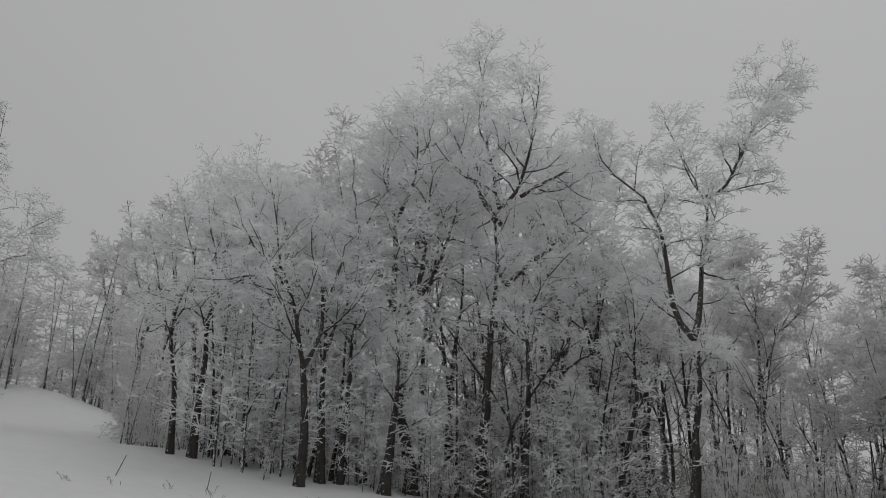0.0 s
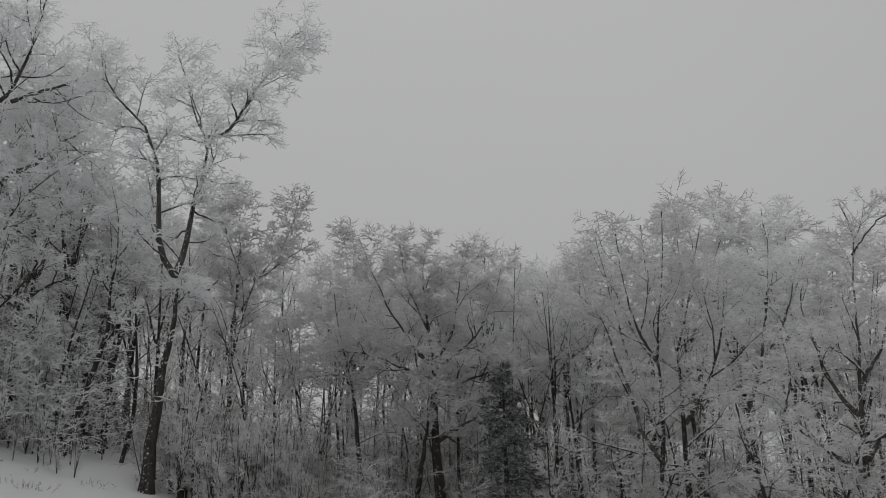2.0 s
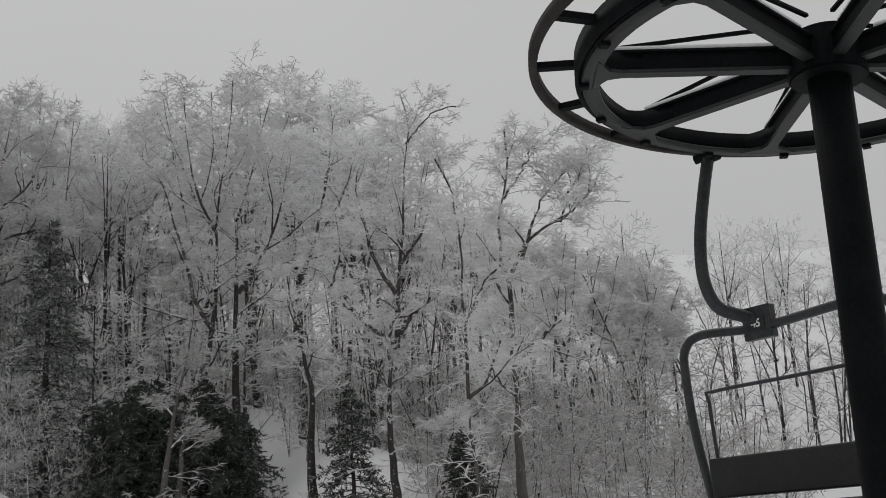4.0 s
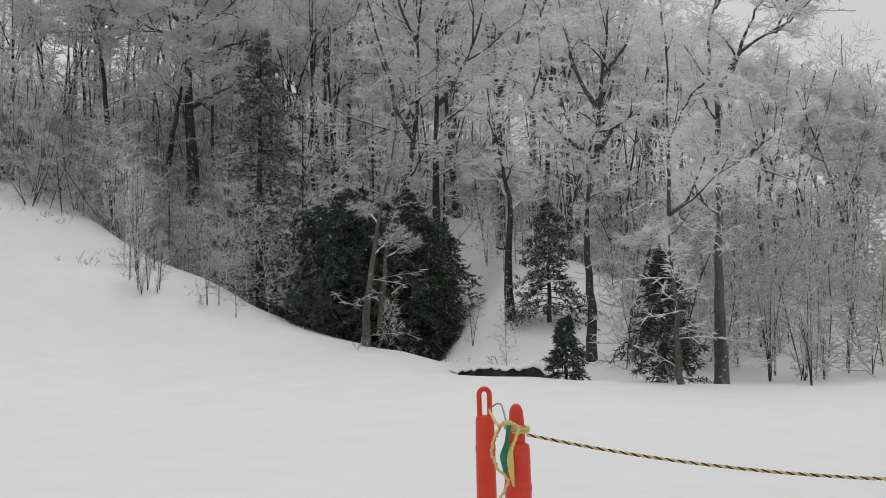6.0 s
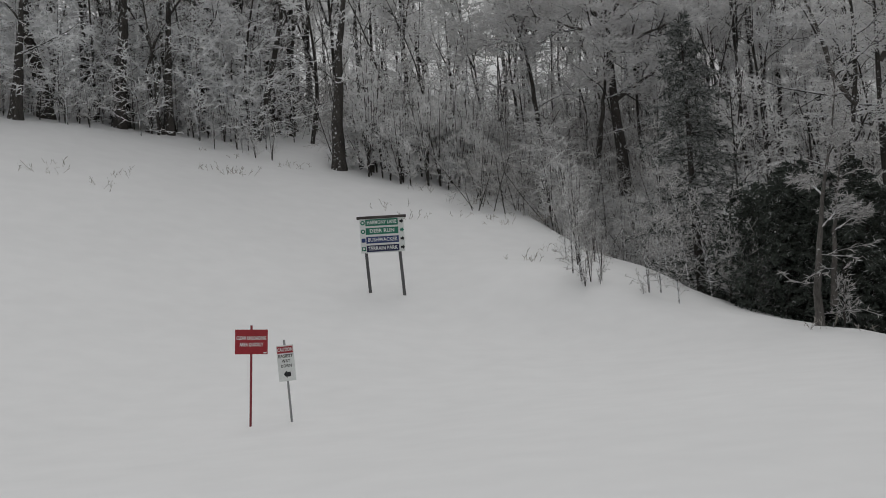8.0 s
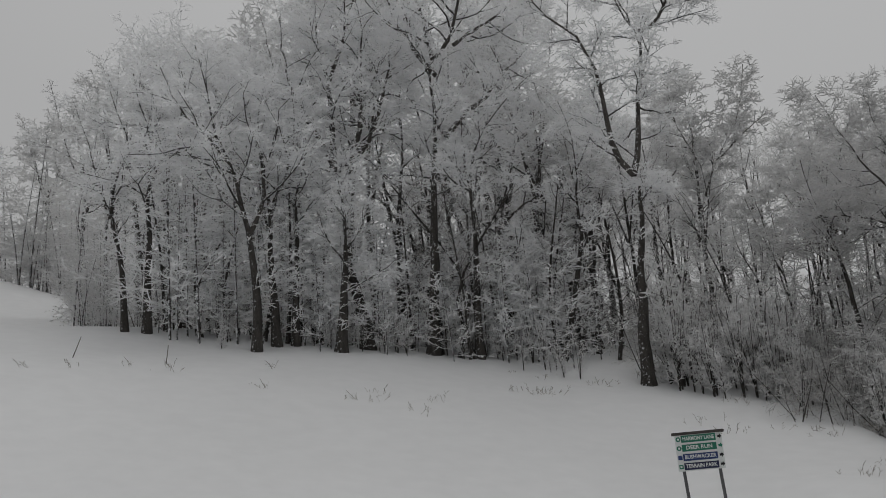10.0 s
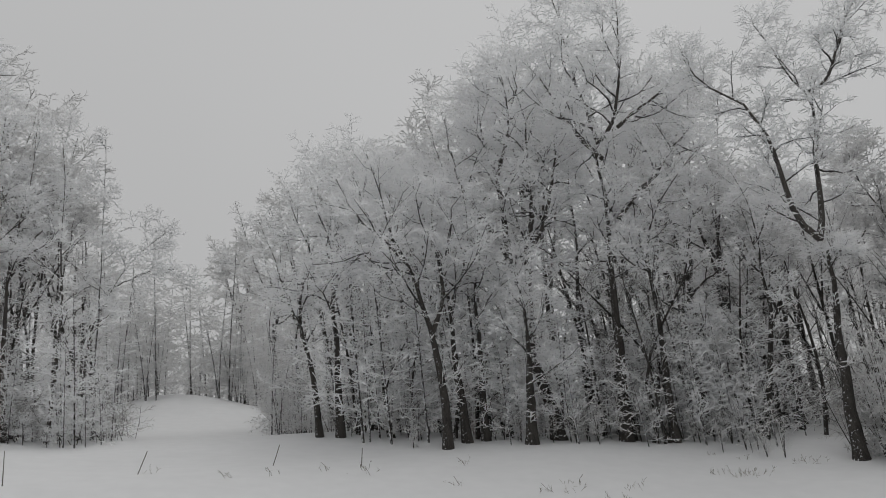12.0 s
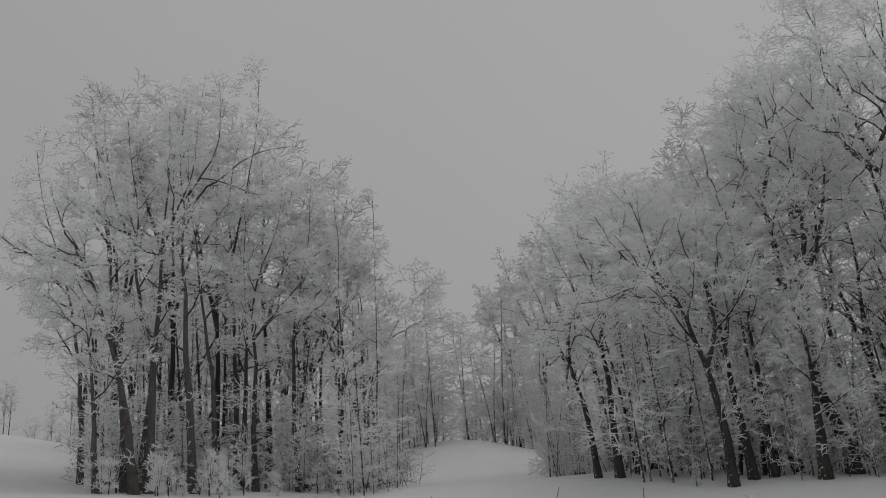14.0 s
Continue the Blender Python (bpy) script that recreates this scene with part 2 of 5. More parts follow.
def tube_mesh(name, points, radius, sides=8, mat=None, radii=None, squash=1.0):
    """One round tube with closed ends along the points."""
    P = np.array(points, float)
    R = np.full(len(P), radius) if radii is None else np.array(radii, float)
    T = tangents(P[None])[0]
    a = np.cross(T[0], (0.0, 1.0, 0.0) if abs(T[0][1]) < 0.9 else (1.0, 0.0, 0.0))
    ang = np.arange(sides) * 2 * np.pi / sides
    V = []
    for p, t, r in zip(P, T, R):
        a = unit(a - t * (a @ t))
        b = np.cross(t, a)
        V.append(p + r * (np.outer(np.cos(ang), a) + squash * np.outer(np.sin(ang), b)))
    idx = np.arange(len(P) * sides).reshape(len(P), sides)
    Q = np.stack([idx[:-1], np.roll(idx[:-1], -1, 1), np.roll(idx[1:], -1, 1), idx[1:]], -1).reshape(-1, 4)
    n = len(P) * sides
    V = np.concatenate([np.concatenate(V), P[:1], P[-1:]])
    t0 = np.stack([np.roll(idx[0], -1), idx[0], np.full(sides, n)], -1)
    t1 = np.stack([idx[-1], np.roll(idx[-1], -1), np.full(sides, n + 1)], -1)
    return link_mesh(name, V, Q, np.concatenate([t0, t1]), mat, True)


def smooth_line(points, n):
    """n points on a smooth curve through the given ones."""
    p = np.array(points, float)
    d = np.concatenate([[0], np.cumsum(np.linalg.norm(np.diff(p, axis=0), axis=1))])
    q = np.vstack([2 * p[0] - p[1], p, 2 * p[-1] - p[-2]])
    s = np.linspace(0, d[-1], n)
    i = np.clip(np.searchsorted(d, s, side="right") - 1, 0, len(p) - 2)
    f = ((s - d[i]) / np.maximum(d[i + 1] - d[i], 1e-9))[:, None]
    a, b, c, e = q[i], q[i + 1], q[i + 2], q[i + 3]
    return 0.5 * (2 * b + (c - a) * f + (2 * a - 5 * b + 4 * c - e) * f ** 2 + (3 * b - a - 3 * c + e) * f ** 3)


def lettering(name, body, size, mat, parent, m, width=0.0):
    cu = bpy.data.curves.new(name, "FONT")
    cu.body, cu.size, cu.align_x, cu.align_y, cu.extrude = body, size, "CENTER", "CENTER", 0.001
    cu.resolution_u, cu.offset = 2, size * 0.025
    ob = new(name, cu)
    me = bpy.data.meshes.new_from_object(ob)
    bpy.data.objects.remove(ob)
    co = np.empty(len(me.vertices) * 3, np.float32)
    me.vertices.foreach_get("co", co)
    co = co.reshape(-1, 3)
    if width:
        co[:, 0] *= width / (co[:, 0].max() - co[:, 0].min())
        me.vertices.foreach_set("co", co.ravel())
    me.materials.clear()
    me.materials.append(mat)
    ob = part(name, me, mat, parent)
    ob.matrix_basis = m
    return ob


# ---- ground ----
def softplus(v):
    return np.log1p(np.exp(np.clip(v, -30, 30))) + np.clip(v - 30, 0, None)


SLOPE_AT = np.array([-150, -60, -10, 0, 8, 17, 25, 35, 44, 52, 60, 75, 100, 130, 200, 400.0])
RIM_AT = np.array([0, 8, 15, 25, 36, 45, 60.0])
RIM_OUT = np.array([20, 21.3, 29.0, 31.5, 38.0, 42.5, 49.0])
SLOPE_UP = np.array([-16, -6, -.3, 0, -.15, -.52, 1.15, 5.3, 9.6, 12.3, 14.5, 18.4, 25.5, 29, 32, 34.0])

# the far bank of the brook and the wooded hillside behind the rim: bearing and weight, distance and rise
BANK_SIDE = (39.5, 42.5, 46, 50, 54, 60, 75), (0, 0.95, 1, 0.55, 0.35, 0.3, 0)
BANK_RISE = (19, 22, 25, 28.5, 30.5, 36, 40, 45, 50, 60, 70), (0, 0.1, 0.0, 0.0, 1.3, 4.2, 4.6, 3.6, 2.8, 1.4, 0)
HILL_SIDE = (20, 24, 27, 30, 34, 38), (0, 0.6, 1, 1, 0.6, 0)
HILL_RISE = (49, 54, 60, 68, 80), (0, 4.7, 3.7, 2, 0)


def ground(x, y):
    """Height of the snow: a level top by the lift, a slope up ahead, a gully and a hillside to the right."""
    x, y = np.asarray(x, float), np.asarray(y, float)
    s, c = math.sin(radians(25)), math.cos(radians(25))
    u, w = -s * x + c * y, c * x + s * y
    z = sum(np.interp(u + a, SLOPE_AT, SLOPE_UP) for a in np.linspace(-3.3, 3.3, 9)) / 9
    z = z + 1.2 * softplus((w - 42) / 6) + 0.96 * softplus((-w - 7) / 6)
    d = w - np.interp(u, RIM_AT, RIM_OUT)
    a, b = np.clip(d / 4.5, 0, 1), np.clip((d - 8) / 8, 0, 1)
    z = z - 3.0 * a * a * (3 - 2 * a) * (1 - b * b * (3 - 2 * b)) / (1 + np.exp(np.clip(-(u - 11) / 1.6, -30, 30)))
    q = np.clip((w - 22) / 5, 0, 1)
    z = z + 1.65 * np.exp(-((u - 22) / 6.0) ** 2) * q * q * (3 - 2 * q)
    q = np.clip((w - 20) / 6, 0, 1)
    z = z - 0.45 * q * q * (3 - 2 * q) / (1 + np.exp(np.clip((u - 18) / 3, -30, 30)))
    z = z + 0.75 * np.exp(-(((x - 17.0) / 4.2) ** 2 + ((y - 23.2) / 4.2) ** 2))
    z = z + 2.5 * np.exp(-(((x + 34.5) / 8.5) ** 2 + ((y - 87) / 8) ** 2))
    z = z + 0.7 * np.exp(-(((x - 17) / 8) ** 2 + ((y - 43.5) / 6) ** 2))
    z = z + 0.5 * np.exp(-(((x + 14) / 9) ** 2 + ((y - 55) / 6) ** 2)) + 1.6 / (1 + np.exp(np.clip((x + 66) / 5, -30, 30)))
    a, r = np.degrees(np.arctan2(x, y)), np.hypot(x, y)
    for (at_a, k), (at_r, up) in ((BANK_SIDE, BANK_RISE), (HILL_SIDE, HILL_RISE)):
        z = z + sum(np.interp(a + d, at_a, k) for d in (-1.2, 0, 1.2)) / 3 * sum(np.interp(r + d, at_r, up) for d in (-1.5, -0.5, 0.5, 1.5)) / 4
    far = np.clip(r / 40, 0, 1)
    z = z + far * (0.14 * np.sin(x * 0.37 + 1.3 * np.sin(y * 0.21)) * np.sin(y * 0.33 + 0.7) + 0.05 * np.sin(x * 1.1 + y * 0.7) * np.sin(y * 1.3 - x * 0.4))
    return z


def place(az, r):
    a = radians(az)
    x, y = r * math.sin(a), r * math.cos(a)
    return x, y, float(ground(x, y))


def stand(az, r, sink=0.0, spin=None):
    x, y, z = place(az, r)
    return pose(x, y, z - sink, 0, 0, -az if spin is None else spin)


def build_ground():
    t = np.linspace(-1, 1, 251)
    s = np.sinh(t * 5.2) / math.sinh(5.2) * 2600
    X, Y = np.meshgrid(s + 5, s + 25, indexing="ij")
    V = np.stack([X, Y, ground(X, Y)], -1).reshape(-1, 3)
    n = len(t)
    i = np.arange(n * n).reshape(n, n)
    Q = np.stack([i[:-1, :-1], i[1:, :-1], i[1:, 1:], i[:-1, 1:]], -1).reshape(-1, 4)
    tagged(new("ground", link_mesh("ground", V, Q, None, SNOW, True)), "smooth white snow covering the ski slope", "snow", kind="structure")


build_ground()


# ---- trees ----
def grow(rng, P, R, n, length, spread, k, thick, lift, s0, s1=0.98, wander=0.16, fall=0.55, spread_top=None, flat=1.0):
    """n children on each path of P: their paths [.., k, 3] and radii."""
    N, kp = P.shape[:2]
    s = s0 + (s1 - s0) * (np.arange(n)[None] + rng.uniform(0.1, 0.9, (N, n))) / n
    f = s * (kp - 1)
    i = np.minimum(f.astype(int), kp - 2)
    f = (f - i)[..., None]
    rows = np.arange(N)[:, None]
    a, b = P[rows, i], P[rows, i + 1]
    pos, tan = a + (b - a) * f, unit(b - a)
    rad = R[rows, i] * (1 - f[..., 0]) + R[rows, i + 1] * f[..., 0]
    turn = rng.uniform(0, 2 * np.pi, (N, 1)) + np.arange(n) * 2.4 + rng.normal(0, 0.4, (N, n))
    ref = np.where(np.abs(tan[..., 2:3]) < 0.9, np.array([0.0, 0.0, 1.0]), np.array([1.0, 0.0, 0.0]))
    A = unit(np.cross(tan, ref))
    B = np.cross(tan, A)
    ang = np.radians(rng.normal(0, 9, (N, n)) + spread + ((spread_top or spread) - spread) * s)[..., None]
    d = tan * np.cos(ang) + (A * np.cos(turn)[..., None] + B * np.sin(turn)[..., None]) * np.sin(ang)
    d = unit(d * np.array([1.0, 1.0, flat]))
    L = length * (1.1 - fall * s) * rng.uniform(0.65, 1.25, (N, n))
    out = [pos]
    for _ in range(k - 1):
        d = unit(d + np.array([0, 0, lift]) + rng.normal(0, wander, d.shape))
        pos = pos + d * (L / (k - 1))[..., None]
        out.append(pos)
    Pn = np.stack(out, 2).reshape(N * n, k, 3)
    r0 = np.minimum(thick, rad * 0.75).reshape(-1, 1)
    return Pn, r0 * np.linspace(1, 0.3, k)[None]


def pick(rng, P, R, share):
    keep = rng.uniform(size=len(P)) < share
    return P[keep], R[keep]


def crown_meshes(rng, P, R, reach, limbs, low, thick=1.0, lift=0.1, spread=48, sprays=8):
    """Limbs, branches, boughs and rimed twigs on the stems P."""
    z0, z1 = P[:, :1, 2], P[:, -1:, 2]
    low = np.clip((low * z1.max() - z0) / np.maximum(z1 - z0, 0.5), 0.06, 0.85)
    P1, R1 = grow(rng, P, R, limbs, reach, spread, 6, 0.06, lift, low, 0.97, wander=0.2, fall=0.6, spread_top=spread * 0.5)
    share = np.linalg.norm(P[:, -1] - P[:, 0], axis=1)
    share = np.clip(1.5 * share / share.max(), 0.35, 1)
    P1, R1 = pick(rng, P1, R1, np.repeat(share * np.clip((1 - low[:, 0]) * 1.4, 0.1, 1), limbs))
    B1, S1 = grow(rng, P1, R1, 2, reach * 0.55, 40, 5, 0.03, lift, 0.25, 0.8, wander=0.2)
    P2, R2 = grow(rng, P1, R1, 5, reach * 0.36, 46, 4, 0.025, lift * 0.4, 0.25, flat=0.5)
    B2, S2 = grow(rng, B1, S1, 4, reach * 0.30, 44, 4, 0.022, lift * 0.4, 0.2, flat=0.5)
    top, topr = grow(rng, P, R, 9, reach * 0.3, 36, 4, 0.022, lift, 0.55)
    top, topr = pick(rng, top, topr, np.repeat(share, 9))
    side, sider = grow(rng, P, R, sprays, 1.3, 70, 4, 0.02, -0.02, 0.05, 0.9, flat=0.6)
    P2, R2 = np.concatenate([P2, B2, top, side]), np.concatenate([R2, S2, topr, sider])
    P3, R3 = grow(rng, P2, R2, 5, reach * 0.15, 48, 3, 0.016, 0.02, 0.15, 1.0, flat=0.45)
    P4, _ = grow(rng, P3, R3, 5 if thick < 0.7 else 3 if thick < 1.12 else 2, 0.36 if thick > 0.7 else 0.2, 48, 3, 0.01, 0.0, 0.15, 1.0, fall=0.2, flat=0.5)
    V, Q, _ = tubes(P1, R1, 5)
    Vb, Qb, _ = tubes(B1, S1, 4)
    V2, Q2, _ = tubes(P2, np.maximum(R2, 0.016) * 1.25 * thick, 3)
    V3, Q3 = ribbons(rng, P3, np.maximum(R3, 0.014) * 1.6 * thick)
    V4, T4 = spikes(rng, P4, rng.uniform(0.02, 0.046, len(P4)) * (thick if thick > 0.7 else 0.7 * thick))
    a, b = len(V2), len(V2) + len(V3)
    return (np.concatenate([V, Vb]), np.concatenate([Q, Qb + len(V)])), (np.concatenate([V2, V3, V4]), np.concatenate([Q2, Q3 + a]), T4 + b)


def make_tree(seed, m, stems, girth, label, rime, bark=BARK, reach=0.0, density=1.0, group="", low=0.2, thick=1.0, lift=0.07, spread=72, name="tree", sprays=8):
    """A bare hardwood with hoarfrost; stems: paths of (right, up) or (right, away, up) metres, the first from the ground."""
    rng = np.random.default_rng(seed)
    lines, radii = [], []
    height = max(p[-1] for st in stems for p in st)
    for j, st in enumerate(stems):
        side = rng.normal(0, 1)
        pts, run = [], 0.0
        for p in st:
            if len(p) == 2:
                away = 0.0 if j == 0 else side * 0.22 * (p[1] - st[0][1])
                pts.append((p[0], away, p[1]))
            else:
                pts.append(p)
        line = smooth_line(pts, 14)
        line[2:] += rng.normal(0, 0.03, (12, 3)) * (0.4 + 0.6 * height / 20)
        lines.append(line)
        left = np.clip(1 - line[:, 2] / height, 0, 1)
        radii.append(np.maximum(girth * (1.0 if j == 0 else 0.78 if len(stems) < 8 else 0.5) * (0.12 + 0.88 * left) * np.linspace(1, 0.35, 14), 0.02))
        if j == 0:
            radii[0][0] *= 1.3
    P, R = np.array(lines), np.array(radii)
    reach = reach or 0.2 * height
    tree = thing(name, label, "tree", m, group)
    low_stem = np.array([j == 0 or st[0][-1] < 0.3 * height for j, st in enumerate(stems)])
    V, Q, _ = tubes(P[low_stem], R[low_stem], 9)
    part("trunk", link_mesh("trunk", V, Q, None, bark, True), None, tree)
    if not low_stem.all():
        V, Q, _ = tubes(P[~low_stem], R[~low_stem], 7)
        part("leader", link_mesh("leader", V, Q, None, BARK_HIGH, True), None, tree, "upper stems with frost on one side")
    limb, twig = crown_meshes(rng, P, R, reach, max(5, int(6 * density)), low, thick, lift, spread, sprays)
    tagged(part("bough", link_mesh("bough", *limb, None, LIMB, True), None, tree, "frosted limbs and boughs"), kind="stuff")
    tagged(part("crown", link_mesh("crown", *twig, rime), None, tree, "crown of twigs coated with hoarfrost"), kind="stuff")
    return tree


def plain_stems(rng, right, up, forks=2):
    """A wavering trunk that parts into leaders on its way to (right, up)."""
    f = rng.uniform(0.4, 0.6)
    split = (right * f * 0.8 + rng.normal(0, 0.25), up * f)
    stems = [[(0.0, -0.3), (split[0] * 0.45 + rng.normal(0, 0.15), split[1] * 0.5), split,
              (right * 0.75 + rng.normal(0, 0.3), up * 0.8), (right, up)]]
    for i in range(forks):
        g = rng.uniform(0.35, 0.62)
        b = np.array([right * g * 0.8, up * g])
        wide = rng.uniform(0.05, 0.15) * up * (1 if i % 2 else -1)
        stems.append([tuple(b), (b[0] + wide * 0.55, b[1] + (up - b[1]) * 0.45), (b[0] + wide, b[1] + (up - b[1]) * rng.uniform(0.75, 0.95))])
    return stems


def hardwood(seed, az, r, girth, label, rime, bark, reach, density, *stems):
    """A hardwood of its own shape; stems as (right, up) metres from its base, seen from the clearing."""
    make_tree(seed, stand(az, r), stems, girth, label, rime, bark, reach, density, low=0.42 if seed == 100 else 0.3, thick=max(0.45, r / 52), sprays=3 if seed in (100, 119) else 8)


hardwood(100, 13.2, 51.6, 0.36, "tall forked hardwood tree with bare dark trunk and frosted broken crown", RIME, BARK, 3.1, 3.0,
         [(0, -0.3), (0.1, 3), (0.3, 5.1), (0.7, 7.9), (0.8, 9.9)],
         [(0.6, 10.5), (-0.1, 11.6), (-0.3, 12.9), (-0.5, 15.1), (-0.7, 16.4), (-1.3, 18.1), (-2.1, 19), (-3.2, 20.1), (-3.7, 21.3), (-3.9, 22.5)],
         [(0.6, 10.5), (1, 11.9), (1.2, 13.8), (1.5, 15.3), (1.8, 17.3), (1.8, 18.6), (1.4, 19.3), (1, 20.6), (0.5, 22.5), (-0, 24)],
         [(1.8, 18.3), (2.7, 18.6), (3.5, 20.1), (4.4, 21.7), (5.2, 23.3), (5.9, 24.7), (6.6, 25.3)])
hardwood(101, 1.9, 54.4, 0.355, "tallest hardwood tree with bare leader twigs above frosted crown", RIME, BARK, 4.0, 2.5,
         [(0, -0.3), (0.3, 3.1), (0.5, 5.8), (0.7, 8.9), (1, 12.5), (1, 16.3)],
         [(1.2, 16.6), (0.8, 19.1), (0.5, 21.3), (0.3, 24), (0.2, 25.9), (-0.1, 27.7)],
         [(1.3, 16.7), (2.1, 17.6), (2.7, 19.2), (3.2, 21.5), (3.5, 23.8), (3.6, 25.1)],
         [(1.6, 11.9), (2.7, 13.4), (4, 14.6), (5.3, 16.3), (6.6, 17.6)],
         [(1.3, 15.6), (0.2, 17.3), (-0.8, 19.4), (-1.5, 21.6)],
         [(2.4, 17.4), (3.7, 18.2), (5, 19), (6.3, 20.3)])
hardwood(102, -1.6, 54.7, 0.42, "broad hardwood tree with several upright stems and white frosted crown", RIME, BARK, 4.2, 2.2,
         [(0, -0.3), (-0.2, 1.9), (-0.7, 4), (-0.8, 6.3), (-1, 8.5), (-1.5, 10.2)],
         [(-1.3, 9.9), (-1.3, 12.9), (-1.4, 15.6), (-1.9, 18), (-1.9, 20.6)],
         [(-0.5, 8.4), (-0.2, 10.3), (0.2, 12.3), (0.4, 14.7), (0.6, 17.2), (0.7, 19.3), (0.3, 21.9)],
         [(-0.2, 10.3), (0.9, 12.3), (1.9, 15.5), (2.2, 17.6)],
         [(-1.3, 10.3), (-2.2, 12.2), (-3.3, 14.5), (-3.7, 16.9)],
         [(-1.3, 15.3), (-0.4, 17.8), (-0.2, 20.7), (-0.4, 22.8)])
hardwood(103, -3.1, 52.4, 0.34, "dark twin trunk with frosted side twigs at the forest edge", RIME, BARK, 3.2, 1.6,
         [(0, -0.3), (0.3, 2.7), (0.5, 5.1), (0.5, 7.2), (0.3, 9.1)])
hardwood(104, -7.6, 51.4, 0.26, "slanting hardwood tree at the forest edge, crown white with frost", RIME, BARK, 4.2, 2.2,
         [(0, -0.3), (0.1, 2), (-0, 4), (-0.2, 5.8), (-0.6, 7.6), (-1, 9.5), (-1.8, 11.5), (-2.1, 13.8), (-2.7, 16.2)],
         [(-0.2, 5.8), (0.6, 7.9), (0.5, 10.7), (0.1, 12.6), (-0.4, 15.3), (-0.1, 16.8)],
         [(-1, 9.5), (-2.1, 10.9), (-3.4, 12.3), (-4.3, 14.3)])
hardwood(105, -6.5, 53.2, 0.27, "dark-trunked hardwood tree close behind a slanting one", RIME, BARK, 3.6, 1.5,
         [(0.0, -0.3), (-0.1, 2.9), (-0.2, 5.2), (-0.1, 7.2), (-0.4, 9.8), (-0.6, 12.1), (-0.2, 14.5)],
         [(-0.1, 7.2), (0.8, 9.3), (1.3, 11.6), (1.2, 13.9)])
hardwood(106, -5.5, 53.6, 0.24, "straight dark hardwood tree inside the forest edge", RIME, BARK, 3.4, 1.5,
         [(0.0, -0.3), (0.1, 2.8), (0.3, 5.2), (0.3, 7.8), (0.9, 10.3), (1.0, 13.0)])
hardwood(107, -13.3, 54.5, 0.25, "beech with wide level boughs heavy with frost", RIME, BARK, 4.4, 2.2,
         [(0, -0.3), (0.1, 2.6), (0.1, 5.4), (0.1, 7.3), (0.2, 10.6), (-0.4, 12.6), (-0.7, 14.7)],
         [(0.2, 7.9), (1.3, 10.5), (2.1, 13.2), (1.7, 15.3)])
hardwood(108, -14.4, 54.7, 0.2, "slim beech leaning over the snow, white with frost", RIME, BARK, 4.0, 1.6,
         [(0, -0.3), (-0.1, 2.3), (-0.3, 4.2), (-0.7, 6.1), (-0.4, 8.3), (0.2, 9.9), (-0.6, 12.3), (-0.9, 14)])
hardwood(109, -9.1, 69.1, 0.28, "dark hardwood tree deep in the frosted wood", RIME, BARK, 3.6, 1.4,
         [(-0, -0.3), (0.3, 4.9), (1.2, 8.8), (1, 11.3), (0.2, 13.9), (0.2, 17.4)])
hardwood(110, 0.3, 57.7, 0.27, "tall pole-like hardwood tree with dark stem in the wood", RIME, BARK, 3.4, 1.5,
         [(-0, -0.3), (0.1, 4.6), (0.3, 7.9), (0.7, 11.3), (0.7, 14.6), (1.4, 17.8)])
hardwood(111, 4.4, 54.1, 0.26, "hardwood tree with bent dark trunk at the snow's edge", RIME, BARK, 3.4, 1.6,
         [(-0, -0.3), (0.1, 2.3), (0.2, 4.7), (0.3, 6.5), (0.3, 8.4), (0.4, 10.3), (1.2, 12.4), (2.4, 13.9), (4, 15.5)],
         [(0.3, 8.7), (0.1, 11), (0.1, 13.3)])
hardwood(112, 6.3, 56.5, 0.22, "hardwood tree with one long level limb, frosted", RIME, BARK, 3.0, 1.6,
         [(0, -0.3), (-0.1, 2.1), (-0.2, 4.6), (-0.2, 6.5), (0.3, 9), (1.1, 11.6), (1.2, 14)],
         [(-0.2, 6.8), (0.8, 7.9), (2, 8.6), (3, 9.2)])
hardwood(113, 7.9, 55.6, 0.12, "thin short broken trunk at the snow's edge", RIME_MID, BARK, 1.6, 1.0,
         [(0, -0.3), (-0, 2), (-0.1, 4.1), (0, 5.9)])
hardwood(114, 8.8, 55.9, 0.24, "leaning hardwood tree with dark lower trunk and frosted top", RIME, BARK, 2.8, 1.5,
         [(0, -0.3), (0.6, 1.8), (1.3, 4.4), (1.8, 6.8), (1.7, 8.4), (1.9, 10.7), (1.8, 13), (1.3, 14.5)],
         [(1.9, 10.4), (2.9, 12.1), (3.7, 14)])
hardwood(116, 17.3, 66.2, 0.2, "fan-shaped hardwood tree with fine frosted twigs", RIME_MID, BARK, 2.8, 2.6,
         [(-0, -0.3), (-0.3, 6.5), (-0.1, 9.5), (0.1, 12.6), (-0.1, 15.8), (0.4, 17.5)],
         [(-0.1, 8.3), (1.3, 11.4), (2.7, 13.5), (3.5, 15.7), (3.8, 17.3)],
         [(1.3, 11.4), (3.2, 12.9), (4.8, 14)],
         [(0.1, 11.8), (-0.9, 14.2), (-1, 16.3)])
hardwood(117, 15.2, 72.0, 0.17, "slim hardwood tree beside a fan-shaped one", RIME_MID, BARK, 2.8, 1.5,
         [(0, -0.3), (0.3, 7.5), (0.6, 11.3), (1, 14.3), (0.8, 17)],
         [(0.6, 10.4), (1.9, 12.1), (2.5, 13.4)])
